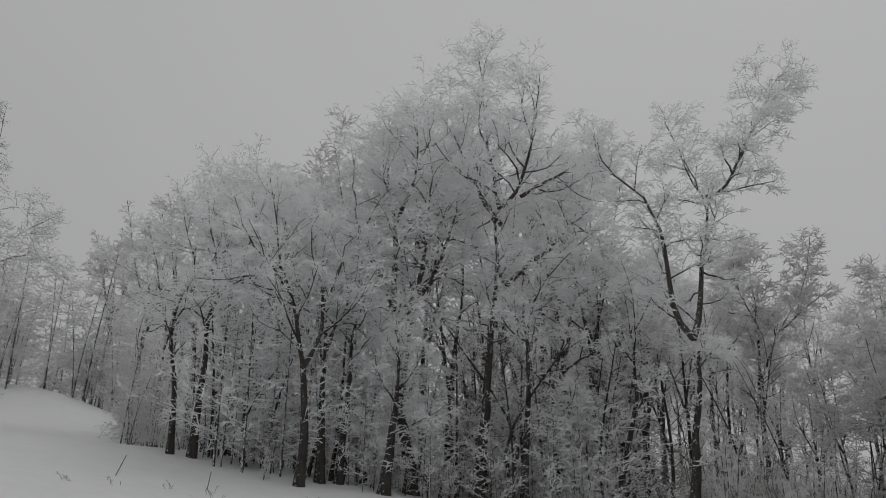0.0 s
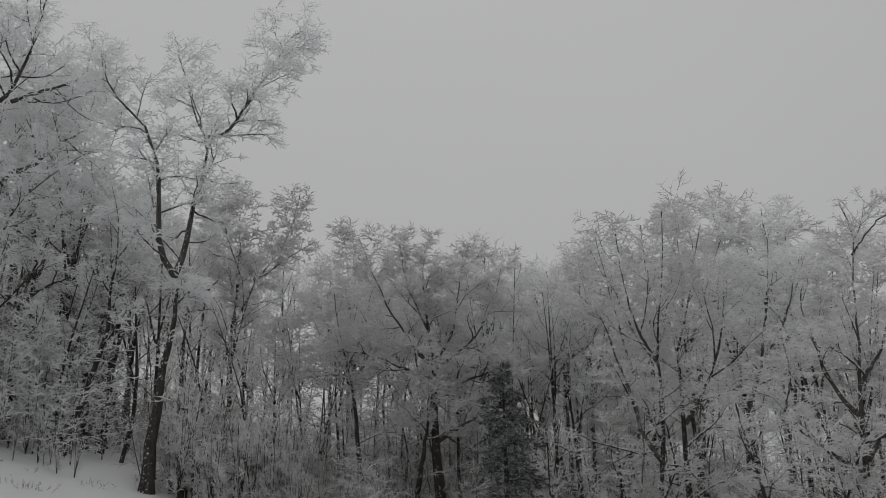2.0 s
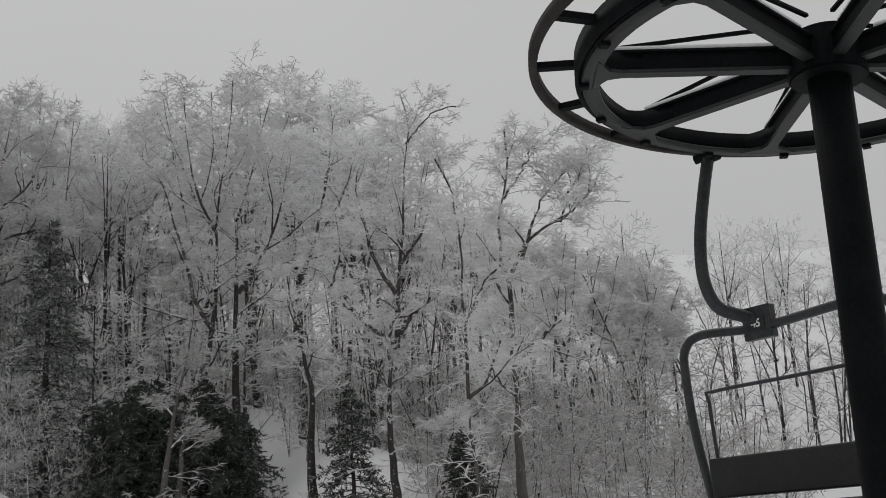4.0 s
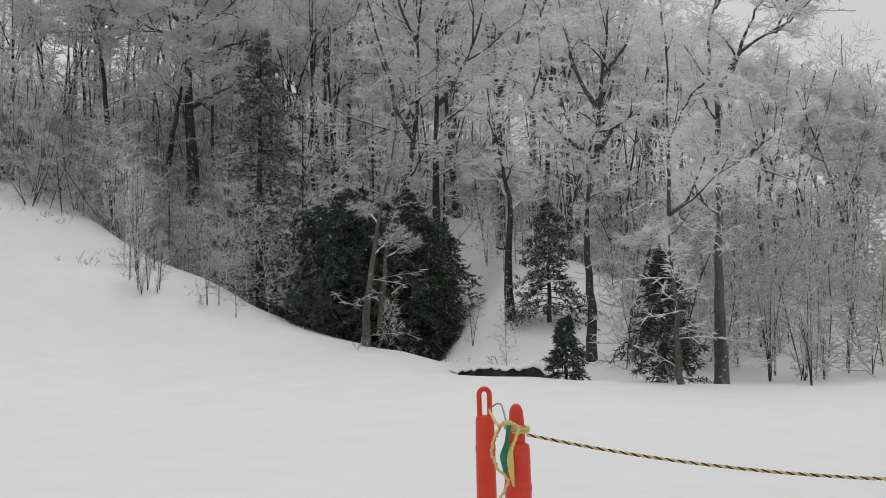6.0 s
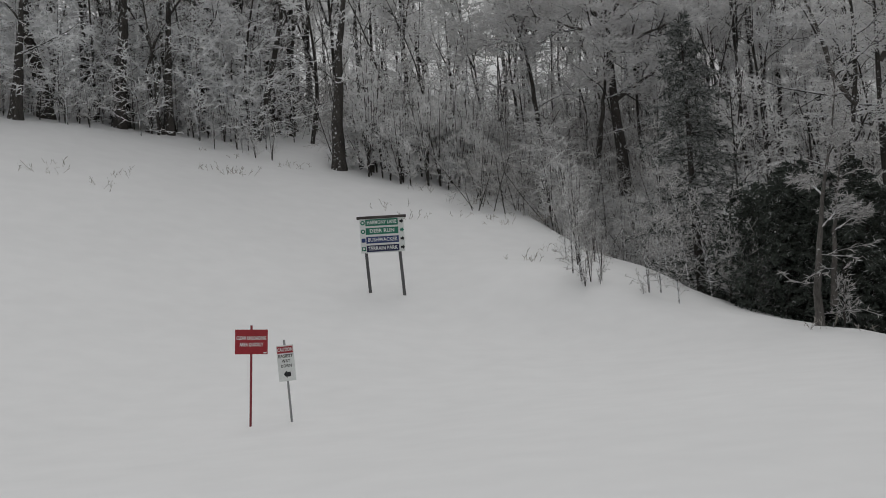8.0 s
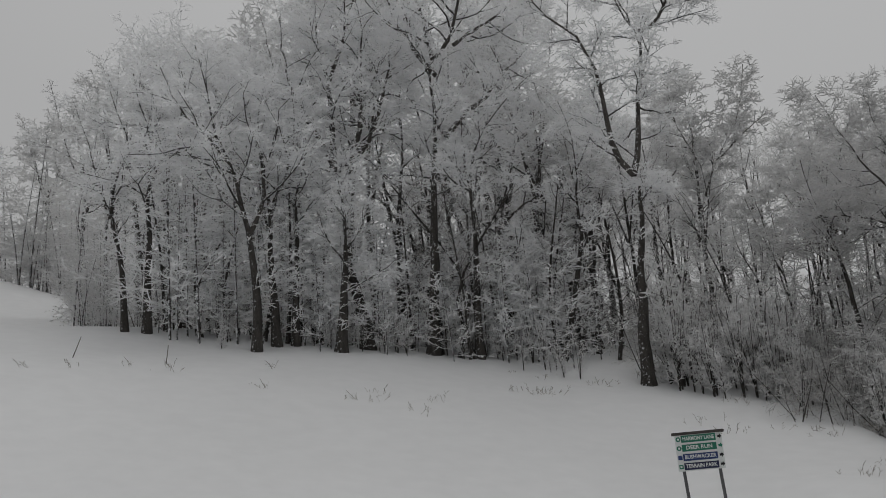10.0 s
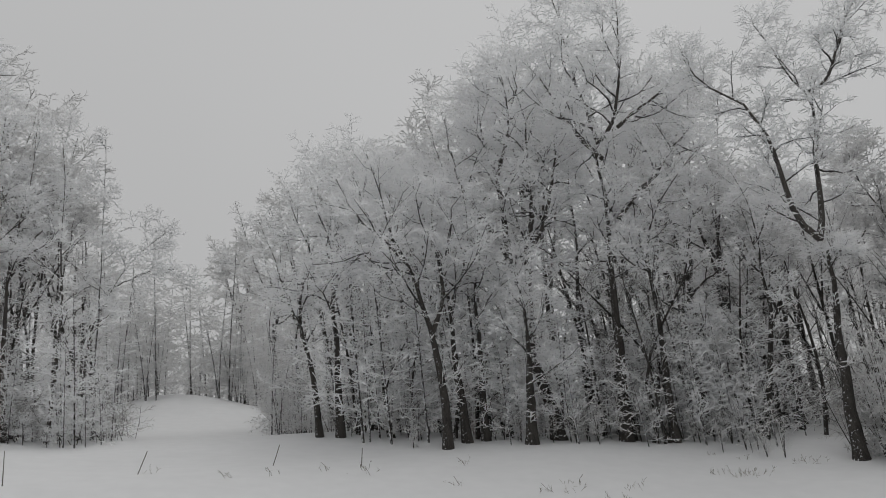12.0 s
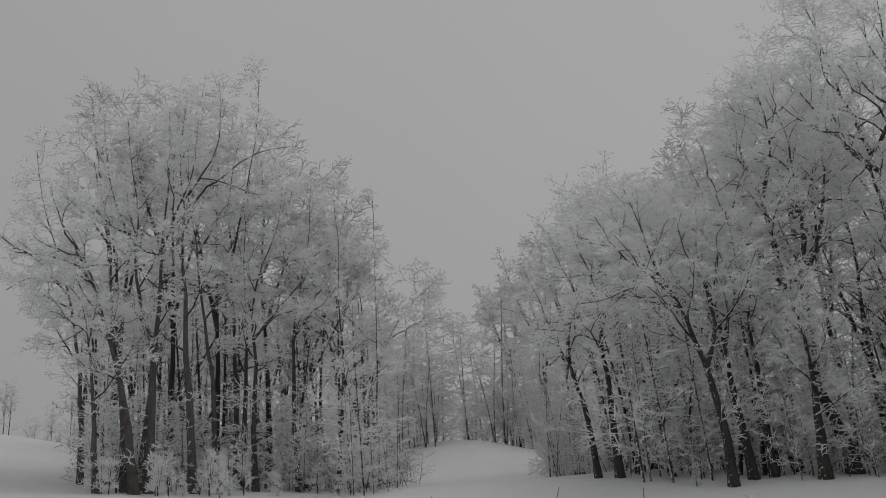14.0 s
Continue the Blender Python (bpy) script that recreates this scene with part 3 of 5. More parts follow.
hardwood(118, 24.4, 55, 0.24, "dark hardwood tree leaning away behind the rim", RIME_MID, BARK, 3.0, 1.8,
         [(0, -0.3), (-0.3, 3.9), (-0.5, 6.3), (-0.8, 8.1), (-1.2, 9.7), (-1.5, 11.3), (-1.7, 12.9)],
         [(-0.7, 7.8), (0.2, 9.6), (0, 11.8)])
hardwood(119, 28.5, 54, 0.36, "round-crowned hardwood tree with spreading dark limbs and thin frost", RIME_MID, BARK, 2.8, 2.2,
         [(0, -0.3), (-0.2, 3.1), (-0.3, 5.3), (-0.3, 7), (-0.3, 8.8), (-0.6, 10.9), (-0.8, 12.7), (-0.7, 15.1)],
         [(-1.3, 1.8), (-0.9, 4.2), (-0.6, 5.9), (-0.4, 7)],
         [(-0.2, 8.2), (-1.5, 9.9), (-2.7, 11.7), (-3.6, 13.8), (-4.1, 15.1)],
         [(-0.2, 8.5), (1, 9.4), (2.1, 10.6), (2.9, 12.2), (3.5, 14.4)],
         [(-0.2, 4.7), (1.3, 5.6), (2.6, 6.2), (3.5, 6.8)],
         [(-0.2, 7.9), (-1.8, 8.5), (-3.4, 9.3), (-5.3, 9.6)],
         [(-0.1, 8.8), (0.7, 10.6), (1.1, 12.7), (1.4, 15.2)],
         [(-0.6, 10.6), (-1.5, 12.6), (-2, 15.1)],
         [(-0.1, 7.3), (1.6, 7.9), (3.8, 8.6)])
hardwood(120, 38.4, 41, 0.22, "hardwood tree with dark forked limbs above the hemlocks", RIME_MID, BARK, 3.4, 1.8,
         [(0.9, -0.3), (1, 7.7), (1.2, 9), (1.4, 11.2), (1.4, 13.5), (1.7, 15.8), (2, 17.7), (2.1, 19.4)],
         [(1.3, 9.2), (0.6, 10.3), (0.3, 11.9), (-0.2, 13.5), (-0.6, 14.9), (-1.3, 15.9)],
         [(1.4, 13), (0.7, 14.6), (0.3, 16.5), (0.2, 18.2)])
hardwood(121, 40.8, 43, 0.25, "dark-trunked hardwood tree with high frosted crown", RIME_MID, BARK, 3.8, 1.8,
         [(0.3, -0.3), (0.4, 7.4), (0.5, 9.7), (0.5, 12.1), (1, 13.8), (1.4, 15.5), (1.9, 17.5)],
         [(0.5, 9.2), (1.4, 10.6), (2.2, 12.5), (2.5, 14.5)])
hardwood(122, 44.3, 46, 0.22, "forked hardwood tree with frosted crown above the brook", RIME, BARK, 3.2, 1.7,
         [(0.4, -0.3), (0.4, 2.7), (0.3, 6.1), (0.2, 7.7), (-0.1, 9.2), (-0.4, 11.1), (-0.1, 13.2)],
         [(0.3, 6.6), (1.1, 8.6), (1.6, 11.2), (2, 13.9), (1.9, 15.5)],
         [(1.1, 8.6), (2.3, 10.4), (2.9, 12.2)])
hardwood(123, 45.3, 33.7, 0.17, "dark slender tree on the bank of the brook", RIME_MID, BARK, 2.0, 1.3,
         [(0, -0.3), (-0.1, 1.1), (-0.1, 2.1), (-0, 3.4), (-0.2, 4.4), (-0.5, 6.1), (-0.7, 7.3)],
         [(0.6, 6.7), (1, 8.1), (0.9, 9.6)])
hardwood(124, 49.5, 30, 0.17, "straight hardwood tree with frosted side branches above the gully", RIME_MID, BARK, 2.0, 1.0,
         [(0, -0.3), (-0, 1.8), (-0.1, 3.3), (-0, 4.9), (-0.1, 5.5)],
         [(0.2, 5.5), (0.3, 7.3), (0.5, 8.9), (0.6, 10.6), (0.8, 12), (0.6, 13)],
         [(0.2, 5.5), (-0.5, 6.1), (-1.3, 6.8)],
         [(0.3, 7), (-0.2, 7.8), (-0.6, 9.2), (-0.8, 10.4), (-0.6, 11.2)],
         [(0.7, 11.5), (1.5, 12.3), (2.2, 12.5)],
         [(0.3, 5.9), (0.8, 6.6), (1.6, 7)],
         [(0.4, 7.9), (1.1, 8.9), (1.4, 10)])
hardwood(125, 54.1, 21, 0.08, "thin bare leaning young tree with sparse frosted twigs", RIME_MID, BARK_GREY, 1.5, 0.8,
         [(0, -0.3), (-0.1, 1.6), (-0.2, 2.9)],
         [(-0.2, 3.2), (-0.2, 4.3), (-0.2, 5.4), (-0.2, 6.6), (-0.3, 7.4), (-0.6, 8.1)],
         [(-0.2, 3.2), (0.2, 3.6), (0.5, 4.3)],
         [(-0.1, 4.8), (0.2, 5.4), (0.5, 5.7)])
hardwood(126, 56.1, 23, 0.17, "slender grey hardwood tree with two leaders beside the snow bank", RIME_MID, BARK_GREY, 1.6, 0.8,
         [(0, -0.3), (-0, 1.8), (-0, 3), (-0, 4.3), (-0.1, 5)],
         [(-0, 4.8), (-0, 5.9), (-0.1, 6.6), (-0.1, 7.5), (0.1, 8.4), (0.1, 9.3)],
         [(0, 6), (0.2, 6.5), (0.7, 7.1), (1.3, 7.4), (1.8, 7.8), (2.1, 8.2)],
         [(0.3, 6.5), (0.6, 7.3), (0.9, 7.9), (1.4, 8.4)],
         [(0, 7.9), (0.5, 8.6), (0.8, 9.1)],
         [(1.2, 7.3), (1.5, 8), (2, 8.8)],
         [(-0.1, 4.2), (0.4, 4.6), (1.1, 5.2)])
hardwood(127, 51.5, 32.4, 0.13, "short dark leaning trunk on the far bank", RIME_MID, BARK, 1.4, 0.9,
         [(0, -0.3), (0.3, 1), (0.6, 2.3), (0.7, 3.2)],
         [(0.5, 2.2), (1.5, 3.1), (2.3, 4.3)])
hardwood(128, 37.5, 30.5, 0.13, "pale double-stemmed tree leaning over the edge of the gully", RIME_THIN_AND_SHADE, BARK_GREY, 1.2, 0.4,
         [(-0, -0.3), (0.1, 1.8), (0.4, 3.6), (0.7, 5), (0.9, 6.3), (0.8, 7.5)],
         [(0.4, 0.5), (0.6, 2.4), (0.8, 4), (1.2, 5.7)])
# Left grove: paler barks stand in for haze in front of the trunks.
hardwood(129, -38.9, 57, 0.3, "tall grove tree with dark trunk arching over the snow", RIME, BARK_GREY, 3.4, 1.5,
         [(0, -0.3), (-0.5, 3.5), (-1.3, 7.2), (-2.1, 9.8), (-2.7, 11.8), (-3.6, 13.9), (-4.7, 15.6)],
         [(-2.7, 11.7), (-3.7, 13), (-5.4, 13.6), (-7, 13.8)],
         [(-3.2, 12.8), (-4.6, 15.2), (-5.4, 17.7)])
hardwood(130, -39.4, 58, 0.24, "tall hardwood tree of the grove, white with hoarfrost", RIME, BARK_GREY, 3.4, 1.5,
         [(-0, -0.3), (-0.4, 5.3), (-1, 8.5), (-1.3, 11.9), (-1.5, 14.8), (-2.1, 17), (-2.6, 19.6)],
         [(-1.4, 14.1), (-3, 16.5), (-4.6, 17.2)])
hardwood(131, -38.7, 59, 0.24, "tall hardwood tree of the grove, white with hoarfrost", RIME, BARK_GREY, 3.4, 1.5,
         [(0, -0.3), (0.3, 4.6), (0.5, 7.3), (0.1, 9.3), (-0.5, 11.4), (-0.8, 14.3), (-0.7, 16.9), (-1.3, 20), (-1.6, 23.2)],
         [(-0.7, 14.3), (-1.8, 16.5), (-2.6, 19.5), (-3, 23.5)])
hardwood(132, -38.2, 57.5, 0.27, "tall hardwood tree of the grove, white with hoarfrost", RIME, BARK_GREY, 3.4, 1.5,
         [(0, -0.3), (-0, 2.8), (0, 6.9), (0.2, 9.9), (0.2, 13.4), (0.3, 16.4), (0.5, 19.4), (0.4, 23.4)],
         [(0.1, 13.8), (0.9, 16.4), (1.8, 19.5), (2.1, 23.5)])
hardwood(133, -35.9, 58, 0.27, "pale-barked grove tree with one long reaching limb", RIME, BARK_GREY, 3.4, 1.5,
         [(0, -0.3), (-0.4, 5.5), (-0.7, 10.1), (-1, 14.4), (-0.9, 16.7), (-1.2, 20.5), (-0.9, 25.1)],
         [(-0.9, 16.3), (0.1, 18.2), (1.5, 19.5), (3.3, 21.1), (5.4, 21.7)],
         [(-0.8, 17.8), (0.9, 21), (1.2, 24.3)])
hardwood(134, -34.8, 60, 0.2, "tall hardwood tree of the grove, white with hoarfrost", RIME, BARK_GREY, 3.4, 1.5,
         [(0, -0.3), (-0.1, 3.4), (-0.2, 6.1), (-0.6, 8.9), (-1, 11.8), (-1.4, 15.5), (-1.8, 17.9), (-2, 21.9)],
         [(-1.2, 14.4), (0.1, 17.1), (1.5, 19.2)])
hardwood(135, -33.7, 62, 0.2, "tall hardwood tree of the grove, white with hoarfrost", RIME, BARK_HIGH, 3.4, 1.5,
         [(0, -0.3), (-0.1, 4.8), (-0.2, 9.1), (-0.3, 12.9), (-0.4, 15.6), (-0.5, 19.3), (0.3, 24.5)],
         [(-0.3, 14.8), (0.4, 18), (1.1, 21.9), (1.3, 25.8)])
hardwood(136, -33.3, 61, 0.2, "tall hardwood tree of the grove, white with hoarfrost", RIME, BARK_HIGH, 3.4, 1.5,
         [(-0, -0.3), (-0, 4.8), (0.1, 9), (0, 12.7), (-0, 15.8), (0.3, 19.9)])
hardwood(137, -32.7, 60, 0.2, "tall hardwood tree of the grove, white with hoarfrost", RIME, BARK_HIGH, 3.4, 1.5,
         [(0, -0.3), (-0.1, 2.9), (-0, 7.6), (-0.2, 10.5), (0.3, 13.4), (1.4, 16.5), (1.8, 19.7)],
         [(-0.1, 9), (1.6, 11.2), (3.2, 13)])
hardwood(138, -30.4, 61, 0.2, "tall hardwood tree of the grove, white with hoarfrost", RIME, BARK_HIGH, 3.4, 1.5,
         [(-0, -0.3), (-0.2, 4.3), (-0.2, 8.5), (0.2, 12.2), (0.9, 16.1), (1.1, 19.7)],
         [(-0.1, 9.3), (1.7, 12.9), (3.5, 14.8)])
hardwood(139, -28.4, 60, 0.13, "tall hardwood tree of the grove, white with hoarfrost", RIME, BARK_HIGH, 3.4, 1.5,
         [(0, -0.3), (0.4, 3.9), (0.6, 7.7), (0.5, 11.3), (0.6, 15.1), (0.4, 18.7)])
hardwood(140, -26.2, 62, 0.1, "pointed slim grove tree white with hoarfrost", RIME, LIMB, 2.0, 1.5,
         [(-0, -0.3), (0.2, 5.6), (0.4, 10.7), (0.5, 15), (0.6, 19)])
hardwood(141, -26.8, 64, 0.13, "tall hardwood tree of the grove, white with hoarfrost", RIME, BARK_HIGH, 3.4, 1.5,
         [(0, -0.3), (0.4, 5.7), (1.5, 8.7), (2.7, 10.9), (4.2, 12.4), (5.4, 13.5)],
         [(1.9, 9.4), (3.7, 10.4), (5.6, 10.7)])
hardwood(142, -40.8, 57, 0.2, "tall hardwood tree of the grove, white with hoarfrost", RIME, BARK_GREY, 3.4, 1.5,
         [(0, -0.3), (-0.4, 4.6), (-0.9, 8.4), (-1.6, 11), (-2.8, 11.6), (-3.9, 11.9), (-5.3, 11)],
         [(-0.9, 8.7), (-2.3, 9.6), (-3.5, 10.1)])


hardwood(143, -41.6, 63, 0.2, "grove tree leaning out over the open snow, white with hoarfrost", RIME, BARK_GREY, 3.8, 1.6,
         [(0, -0.3), (-0.3, 5), (-1.0, 10), (-2.2, 14), (-3.4, 18), (-4.0, 21.5)],
         [(-1.4, 11.5), (-3.4, 13.8), (-5.6, 15.2), (-7.0, 17.0)])


def tip_height(az, r, el):
    """From the ground there up to the elevation el as seen from the eye."""
    return EYE_HEIGHT + r * math.tan(radians(el)) - place(az, r)[2]


# trees deeper in the wood: bearing, distance, elevation of the top
DEEPER = (
    (-12.3, 64, 27.2), (-10.4, 60, 27.2), (-8.9, 66, 27.5), (-7.4, 60, 27.4),
    (-5.2, 64, 28.8), (-2.4, 66, 30.6), (-0.8, 64, 30.4), (3.3, 64, 29.0), (5.6, 68, 29.3), (7.0, 66, 28.6),
    (8.4, 62, 26.8), (9.7, 64, 24.4), (10.8, 60, 23.2), (11.8, 68, 22.2),
    (21.0, 62, 17.4), (22.9, 60, 19.0), (26.2, 64, 18.6), (31.0, 62, 19.8), (34.8, 62, 18.8), (36.3, 58, 20.6),
    (39.4, 56, 21.4), (42.4, 56, 21.6), (44.4, 58, 21.0), (46.9, 54, 20.6), (48.6, 50, 20.0), (50.4, 52, 18.4),
    (58.5, 40, 13.4), (60.4, 44, 12.4), (62.8, 46, 11.2), (64.6, 48, 10.0),
)
GAP_EDGE = ((-18.4, 106, 23.4), (-16.6, 74, 24.8), (-15.2, 66, 25.6))
GROVE_BACK = ((-40.3, 66, 33.0), (-37.4, 64, 33.3), (-34.8, 66, 32.4), (-32.0, 66, 31.2), (-29.8, 66, 28.3), (-28.2, 68, 26.6))
for i, (az, r, el) in enumerate(DEEPER + GROVE_BACK + GAP_EDGE):
    rng = np.random.default_rng(300 + i)
    up = tip_height(az, r, el) - 0.6
    # Left of the fork, inner crowns partly use a darker frost as painted shade.
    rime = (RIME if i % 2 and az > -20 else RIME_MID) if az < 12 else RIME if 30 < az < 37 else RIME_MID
    label = ("tall hardwood tree of the grove, white with hoarfrost" if az < -20 else
             "hardwood tree inside the wood, white with hoarfrost" if az < 12 else "frosted hardwood tree of the wood beyond the gully")
    # Trunks at the gap take the pale limb colour in place of haze.
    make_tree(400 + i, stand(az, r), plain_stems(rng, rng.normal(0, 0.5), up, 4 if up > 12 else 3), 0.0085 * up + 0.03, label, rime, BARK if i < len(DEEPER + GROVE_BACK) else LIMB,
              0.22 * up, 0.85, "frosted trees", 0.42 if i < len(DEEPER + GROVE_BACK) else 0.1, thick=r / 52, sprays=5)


def make_conifer(seed, m, height, width, label, iced=0.15, droop=-0.25, dense=1.0, group="", taper=1.0, fine=10):
    rng = np.random.default_rng(seed)
    tree = thing("conifer", label, "conifer", m, group)
    z = np.linspace(-0.2, height, 10)
    P = np.stack([rng.normal(0, 0.02, 10), rng.normal(0, 0.02, 10), z], -1)[None]
    R = (0.016 * height + 0.02) * np.linspace(1, 0.06, 10)[None]
    V, Q, _ = tubes(P, R, 8)
    part("trunk", link_mesh("trunk", V, Q, None, BARK, True), None, tree)
    n = int((22 + height * 7) * dense)
    s = np.linspace(0.07, 0.985, n) + rng.uniform(-0.01, 0.01, n)
    a = np.arange(n) * 2.4 + rng.normal(0, 0.5, n)
    L = width * (1 - s) ** taper * rng.uniform(0.55, 1.1, n) + 0.05 * width
    d = np.stack([np.cos(a), np.sin(a), rng.uniform(-0.1, 0.25, n)], -1)
    pos = np.stack([np.zeros(n), np.zeros(n), s * height], -1)
    line = [pos]
    for _ in range(5):
        d = unit(d + np.array([0, 0, droop * 0.4]) + rng.normal(0, 0.08, d.shape))
        pos = pos + d * (L / 5)[:, None]
        line.append(pos)
    P1 = np.stack(line, 1)
    R1 = (0.012 + 0.006 * L)[:, None] * np.linspace(1, 0.2, 6)[None]
    V, Q, _ = tubes(P1, R1, 3)
    tagged(part("bough", link_mesh("bough", V, Q, None, BARK, True), None, tree), kind="stuff")
    P2, R2 = grow(rng, P1, R1, 12, (0.1 + 0.34 * L)[:, None], 52, 3, 0.02, -0.12, 0.1, 1.0, flat=0.5)
    P3, R3 = grow(rng, P2, R2, fine, 0.12 + 0.008 * height, 50, 3, 0.02, -0.1, 0.05, 1.0, fall=0.2, flat=0.7)
    ice = rng.uniform(size=len(P3)) < iced
    slim = 1.0 if height > 3 else 0.6
    V, T = spikes(rng, P3[~ice], rng.uniform(0.018, 0.036, int((~ice).sum())) * slim)
    tagged(part("foliage", link_mesh("foliage", V, None, T, NEEDLES), None, tree, "dark green needles"), kind="stuff")
    V, T = spikes(rng, P3[ice], rng.uniform(0.014, 0.028, int(ice.sum())) * slim)
    tagged(part("frost", link_mesh("frost", V, None, T, NEEDLES_ICED), None, tree, "frost on the needles"), kind="stuff")
    return tree


make_conifer(11, stand(31.9, 42, 0.2), tip_height(31.9, 42, 14.2), 3.7, "tall dark green spruce dusted with frost", 0.72, -0.25, 1.3, "", 0.8, 14)
for i, (az, r, el, w, ice) in enumerate(((34.8, 36, 5.4, 2.6, 0.08), (36.2, 35, 6.0, 2.7, 0.05), (37.6, 35, 5.2, 2.7, 0.05), (38.9, 35, 4.4, 2.7, 0.06), (40.2, 36, 5.0, 2.8, 0.08), (33.6, 37, 3.4, 1.7, 0.4),
                                         (37.0, 40, 6.4, 2.8, 0.15), (39.6, 40, 6.2, 2.8, 0.2), (41.4, 38, 4.6, 2.6, 0.2), (41.6, 36, 1.6, 1.7, 0.1))):
    make_conifer(20 + i, stand(az, r, 0.3), tip_height(az, r, el), w, "dense dark hemlock crowding the edge of the gully", ice, -0.4, 1.35, "hemlocks in the gully", 0.45, 12)
make_conifer(31, stand(48.1, 22.0), 1.22, 0.55, "tiny spruce standing in the snow", 0.15, -0.15, 0.9)
make_conifer(32, stand(53.2, 22.2), 2.7, 1.05, "small spruce beside thin trunks in the snow", 0.2, -0.2, 1.6, "", 0.8)
make_conifer(33, stand(47.3, 33.0), tip_height(47.3, 33.0, 5.2), 1.6, "small dark spruce with a frosted skirt", 0.5, -0.3, 1.2, "", 0.7)


# understory: young frosted trees, a few shapes placed many times
def make_sapling(seed, height, stems, label, rime, m, name="sapling", reach=0.0, spread=66, flat=0.6, fine=7, tips=3, slim=1.0):
    rng = np.random.default_rng(seed)
    paths = []
    for i in range(stems):
        a, lean = rng.uniform(0, 6.28), rng.uniform(0.1, 0.4) * (0.5 if stems == 1 else 1)
        h = height * rng.uniform(0.65, 1.0) if i else height
        c, s = math.cos(a) * lean * h * 0.5, math.sin(a) * lean * h * 0.5
        paths.append([(0.0, 0.0, -0.15), (c * 0.3, s * 0.3, h * 0.4), (c, s, h)])
    P = np.array([smooth_line(p, 8) for p in paths])
    R = (0.006 * height + 0.006) * np.linspace(1, 0.3, 8)[None] * np.ones((len(paths), 1))
    ob = thing(name, label, "shrub" if stems > 2 else "young tree", m, "frosted undergrowth")
    V, Q, _ = tubes(P, R, 5)
    part("trunk", link_mesh("trunk", V, Q, None, BARK if stems > 2 else LIMB, True), None, ob)
    P1, R1 = grow(rng, P, R, max(4, 20 // stems), reach or height * 0.36, spread, 5, 0.018, 0.03, 0.1, flat=flat)
    P2, R2 = grow(rng, P1, R1, fine, height * 0.09 + 0.1, 45, 3, 0.013, 0.0, 0.15, 1.0, flat=flat)
    P3, R3 = grow(rng, P2, R2, tips, 0.27 * min(1.0, 0.3 + 0.7 * slim), 45, 3, 0.01, 0.0, 0.1, 1.0, fall=0.2, flat=flat)
    V0, Q0, _ = tubes(P1, np.maximum(R1, 0.010) * 1.2 * min(1.0, 0.3 + 0.7 * slim), 3)
    V3, Q3 = ribbons(rng, P2, np.maximum(R2, 0.013) * 1.8 * slim)
    V4, T4 = spikes(rng, P3, rng.uniform(0.02, 0.048, len(P3)) * slim)
    a, b = len(V0), len(V0) + len(V3)
    tagged(part("crown", link_mesh("crown", np.concatenate([V0, V3, V4]), np.concatenate([Q0, Q3 + a]), T4 + b, rime), None, ob), kind="stuff")
    return ob


def scatter(seed, kinds, zones):
    rng = np.random.default_rng(seed)
    for az0, az1, r0, r1, count, s0, s1 in zones:
        for _ in range(count):
            az, r = rng.uniform(az0, az1), math.sqrt(rng.uniform(r0 * r0, r1 * r1))
            x, y, z = place(az, r)
            s = rng.uniform(s0, s1)
            copy_thing(kinds[rng.integers(len(kinds))], pose(x, y, z - 0.05, 0, 0, rng.uniform(0, 360)) @ Matrix.Scale(s, 4))


def scatter_joined(name, label, seed, kinds, zones):
    """Like scatter, as one thing of kind stuff: undergrowth deep in the wood that nobody could count."""
    rng = np.random.default_rng(seed)
    shapes = []
    for ob in kinds:
        pieces = {}
        for child in ob.children:
            me = child.data
            co, quads, tris = np.empty(len(me.vertices) * 3, np.float32), [], []
            me.vertices.foreach_get("co", co)
            for p in me.polygons:
                (quads if len(p.vertices) == 4 else tris).append(tuple(p.vertices))
            pieces[child.name.split(".")[0]] = (co.reshape(-1, 3), np.array(quads, int).reshape(-1, 4), np.array(tris, int).reshape(-1, 3), me.materials[0])
        shapes.append(pieces)
    out = {}
    for az0, az1, r0, r1, count, s0, s1 in zones:
        for _ in range(count):
            az, r = rng.uniform(az0, az1), math.sqrt(rng.uniform(r0 * r0, r1 * r1))
            x, y, z = place(az, r)
            a, s = rng.uniform(0, 6.28), rng.uniform(s0, s1)
            turn = np.array([[math.cos(a), -math.sin(a), 0], [math.sin(a), math.cos(a), 0], [0, 0, 1]]) * s
            for key, (co, quads, tris, mat) in shapes[rng.integers(len(shapes))].items():
                V, Q, T, _ = out.setdefault(key, ([], [], [], mat))
                n = sum(len(v) for v in V)
                V.append(co @ turn.T + (x, y, z - 0.05)), Q.append(quads + n), T.append(tris + n)
    brush = thing(name, label, "undergrowth", kind="stuff")
    for key, (V, Q, T, mat) in out.items():
        tagged(part(key, link_mesh(key, np.concatenate(V), np.concatenate(Q), np.concatenate(T), mat), None, brush), kind="stuff")


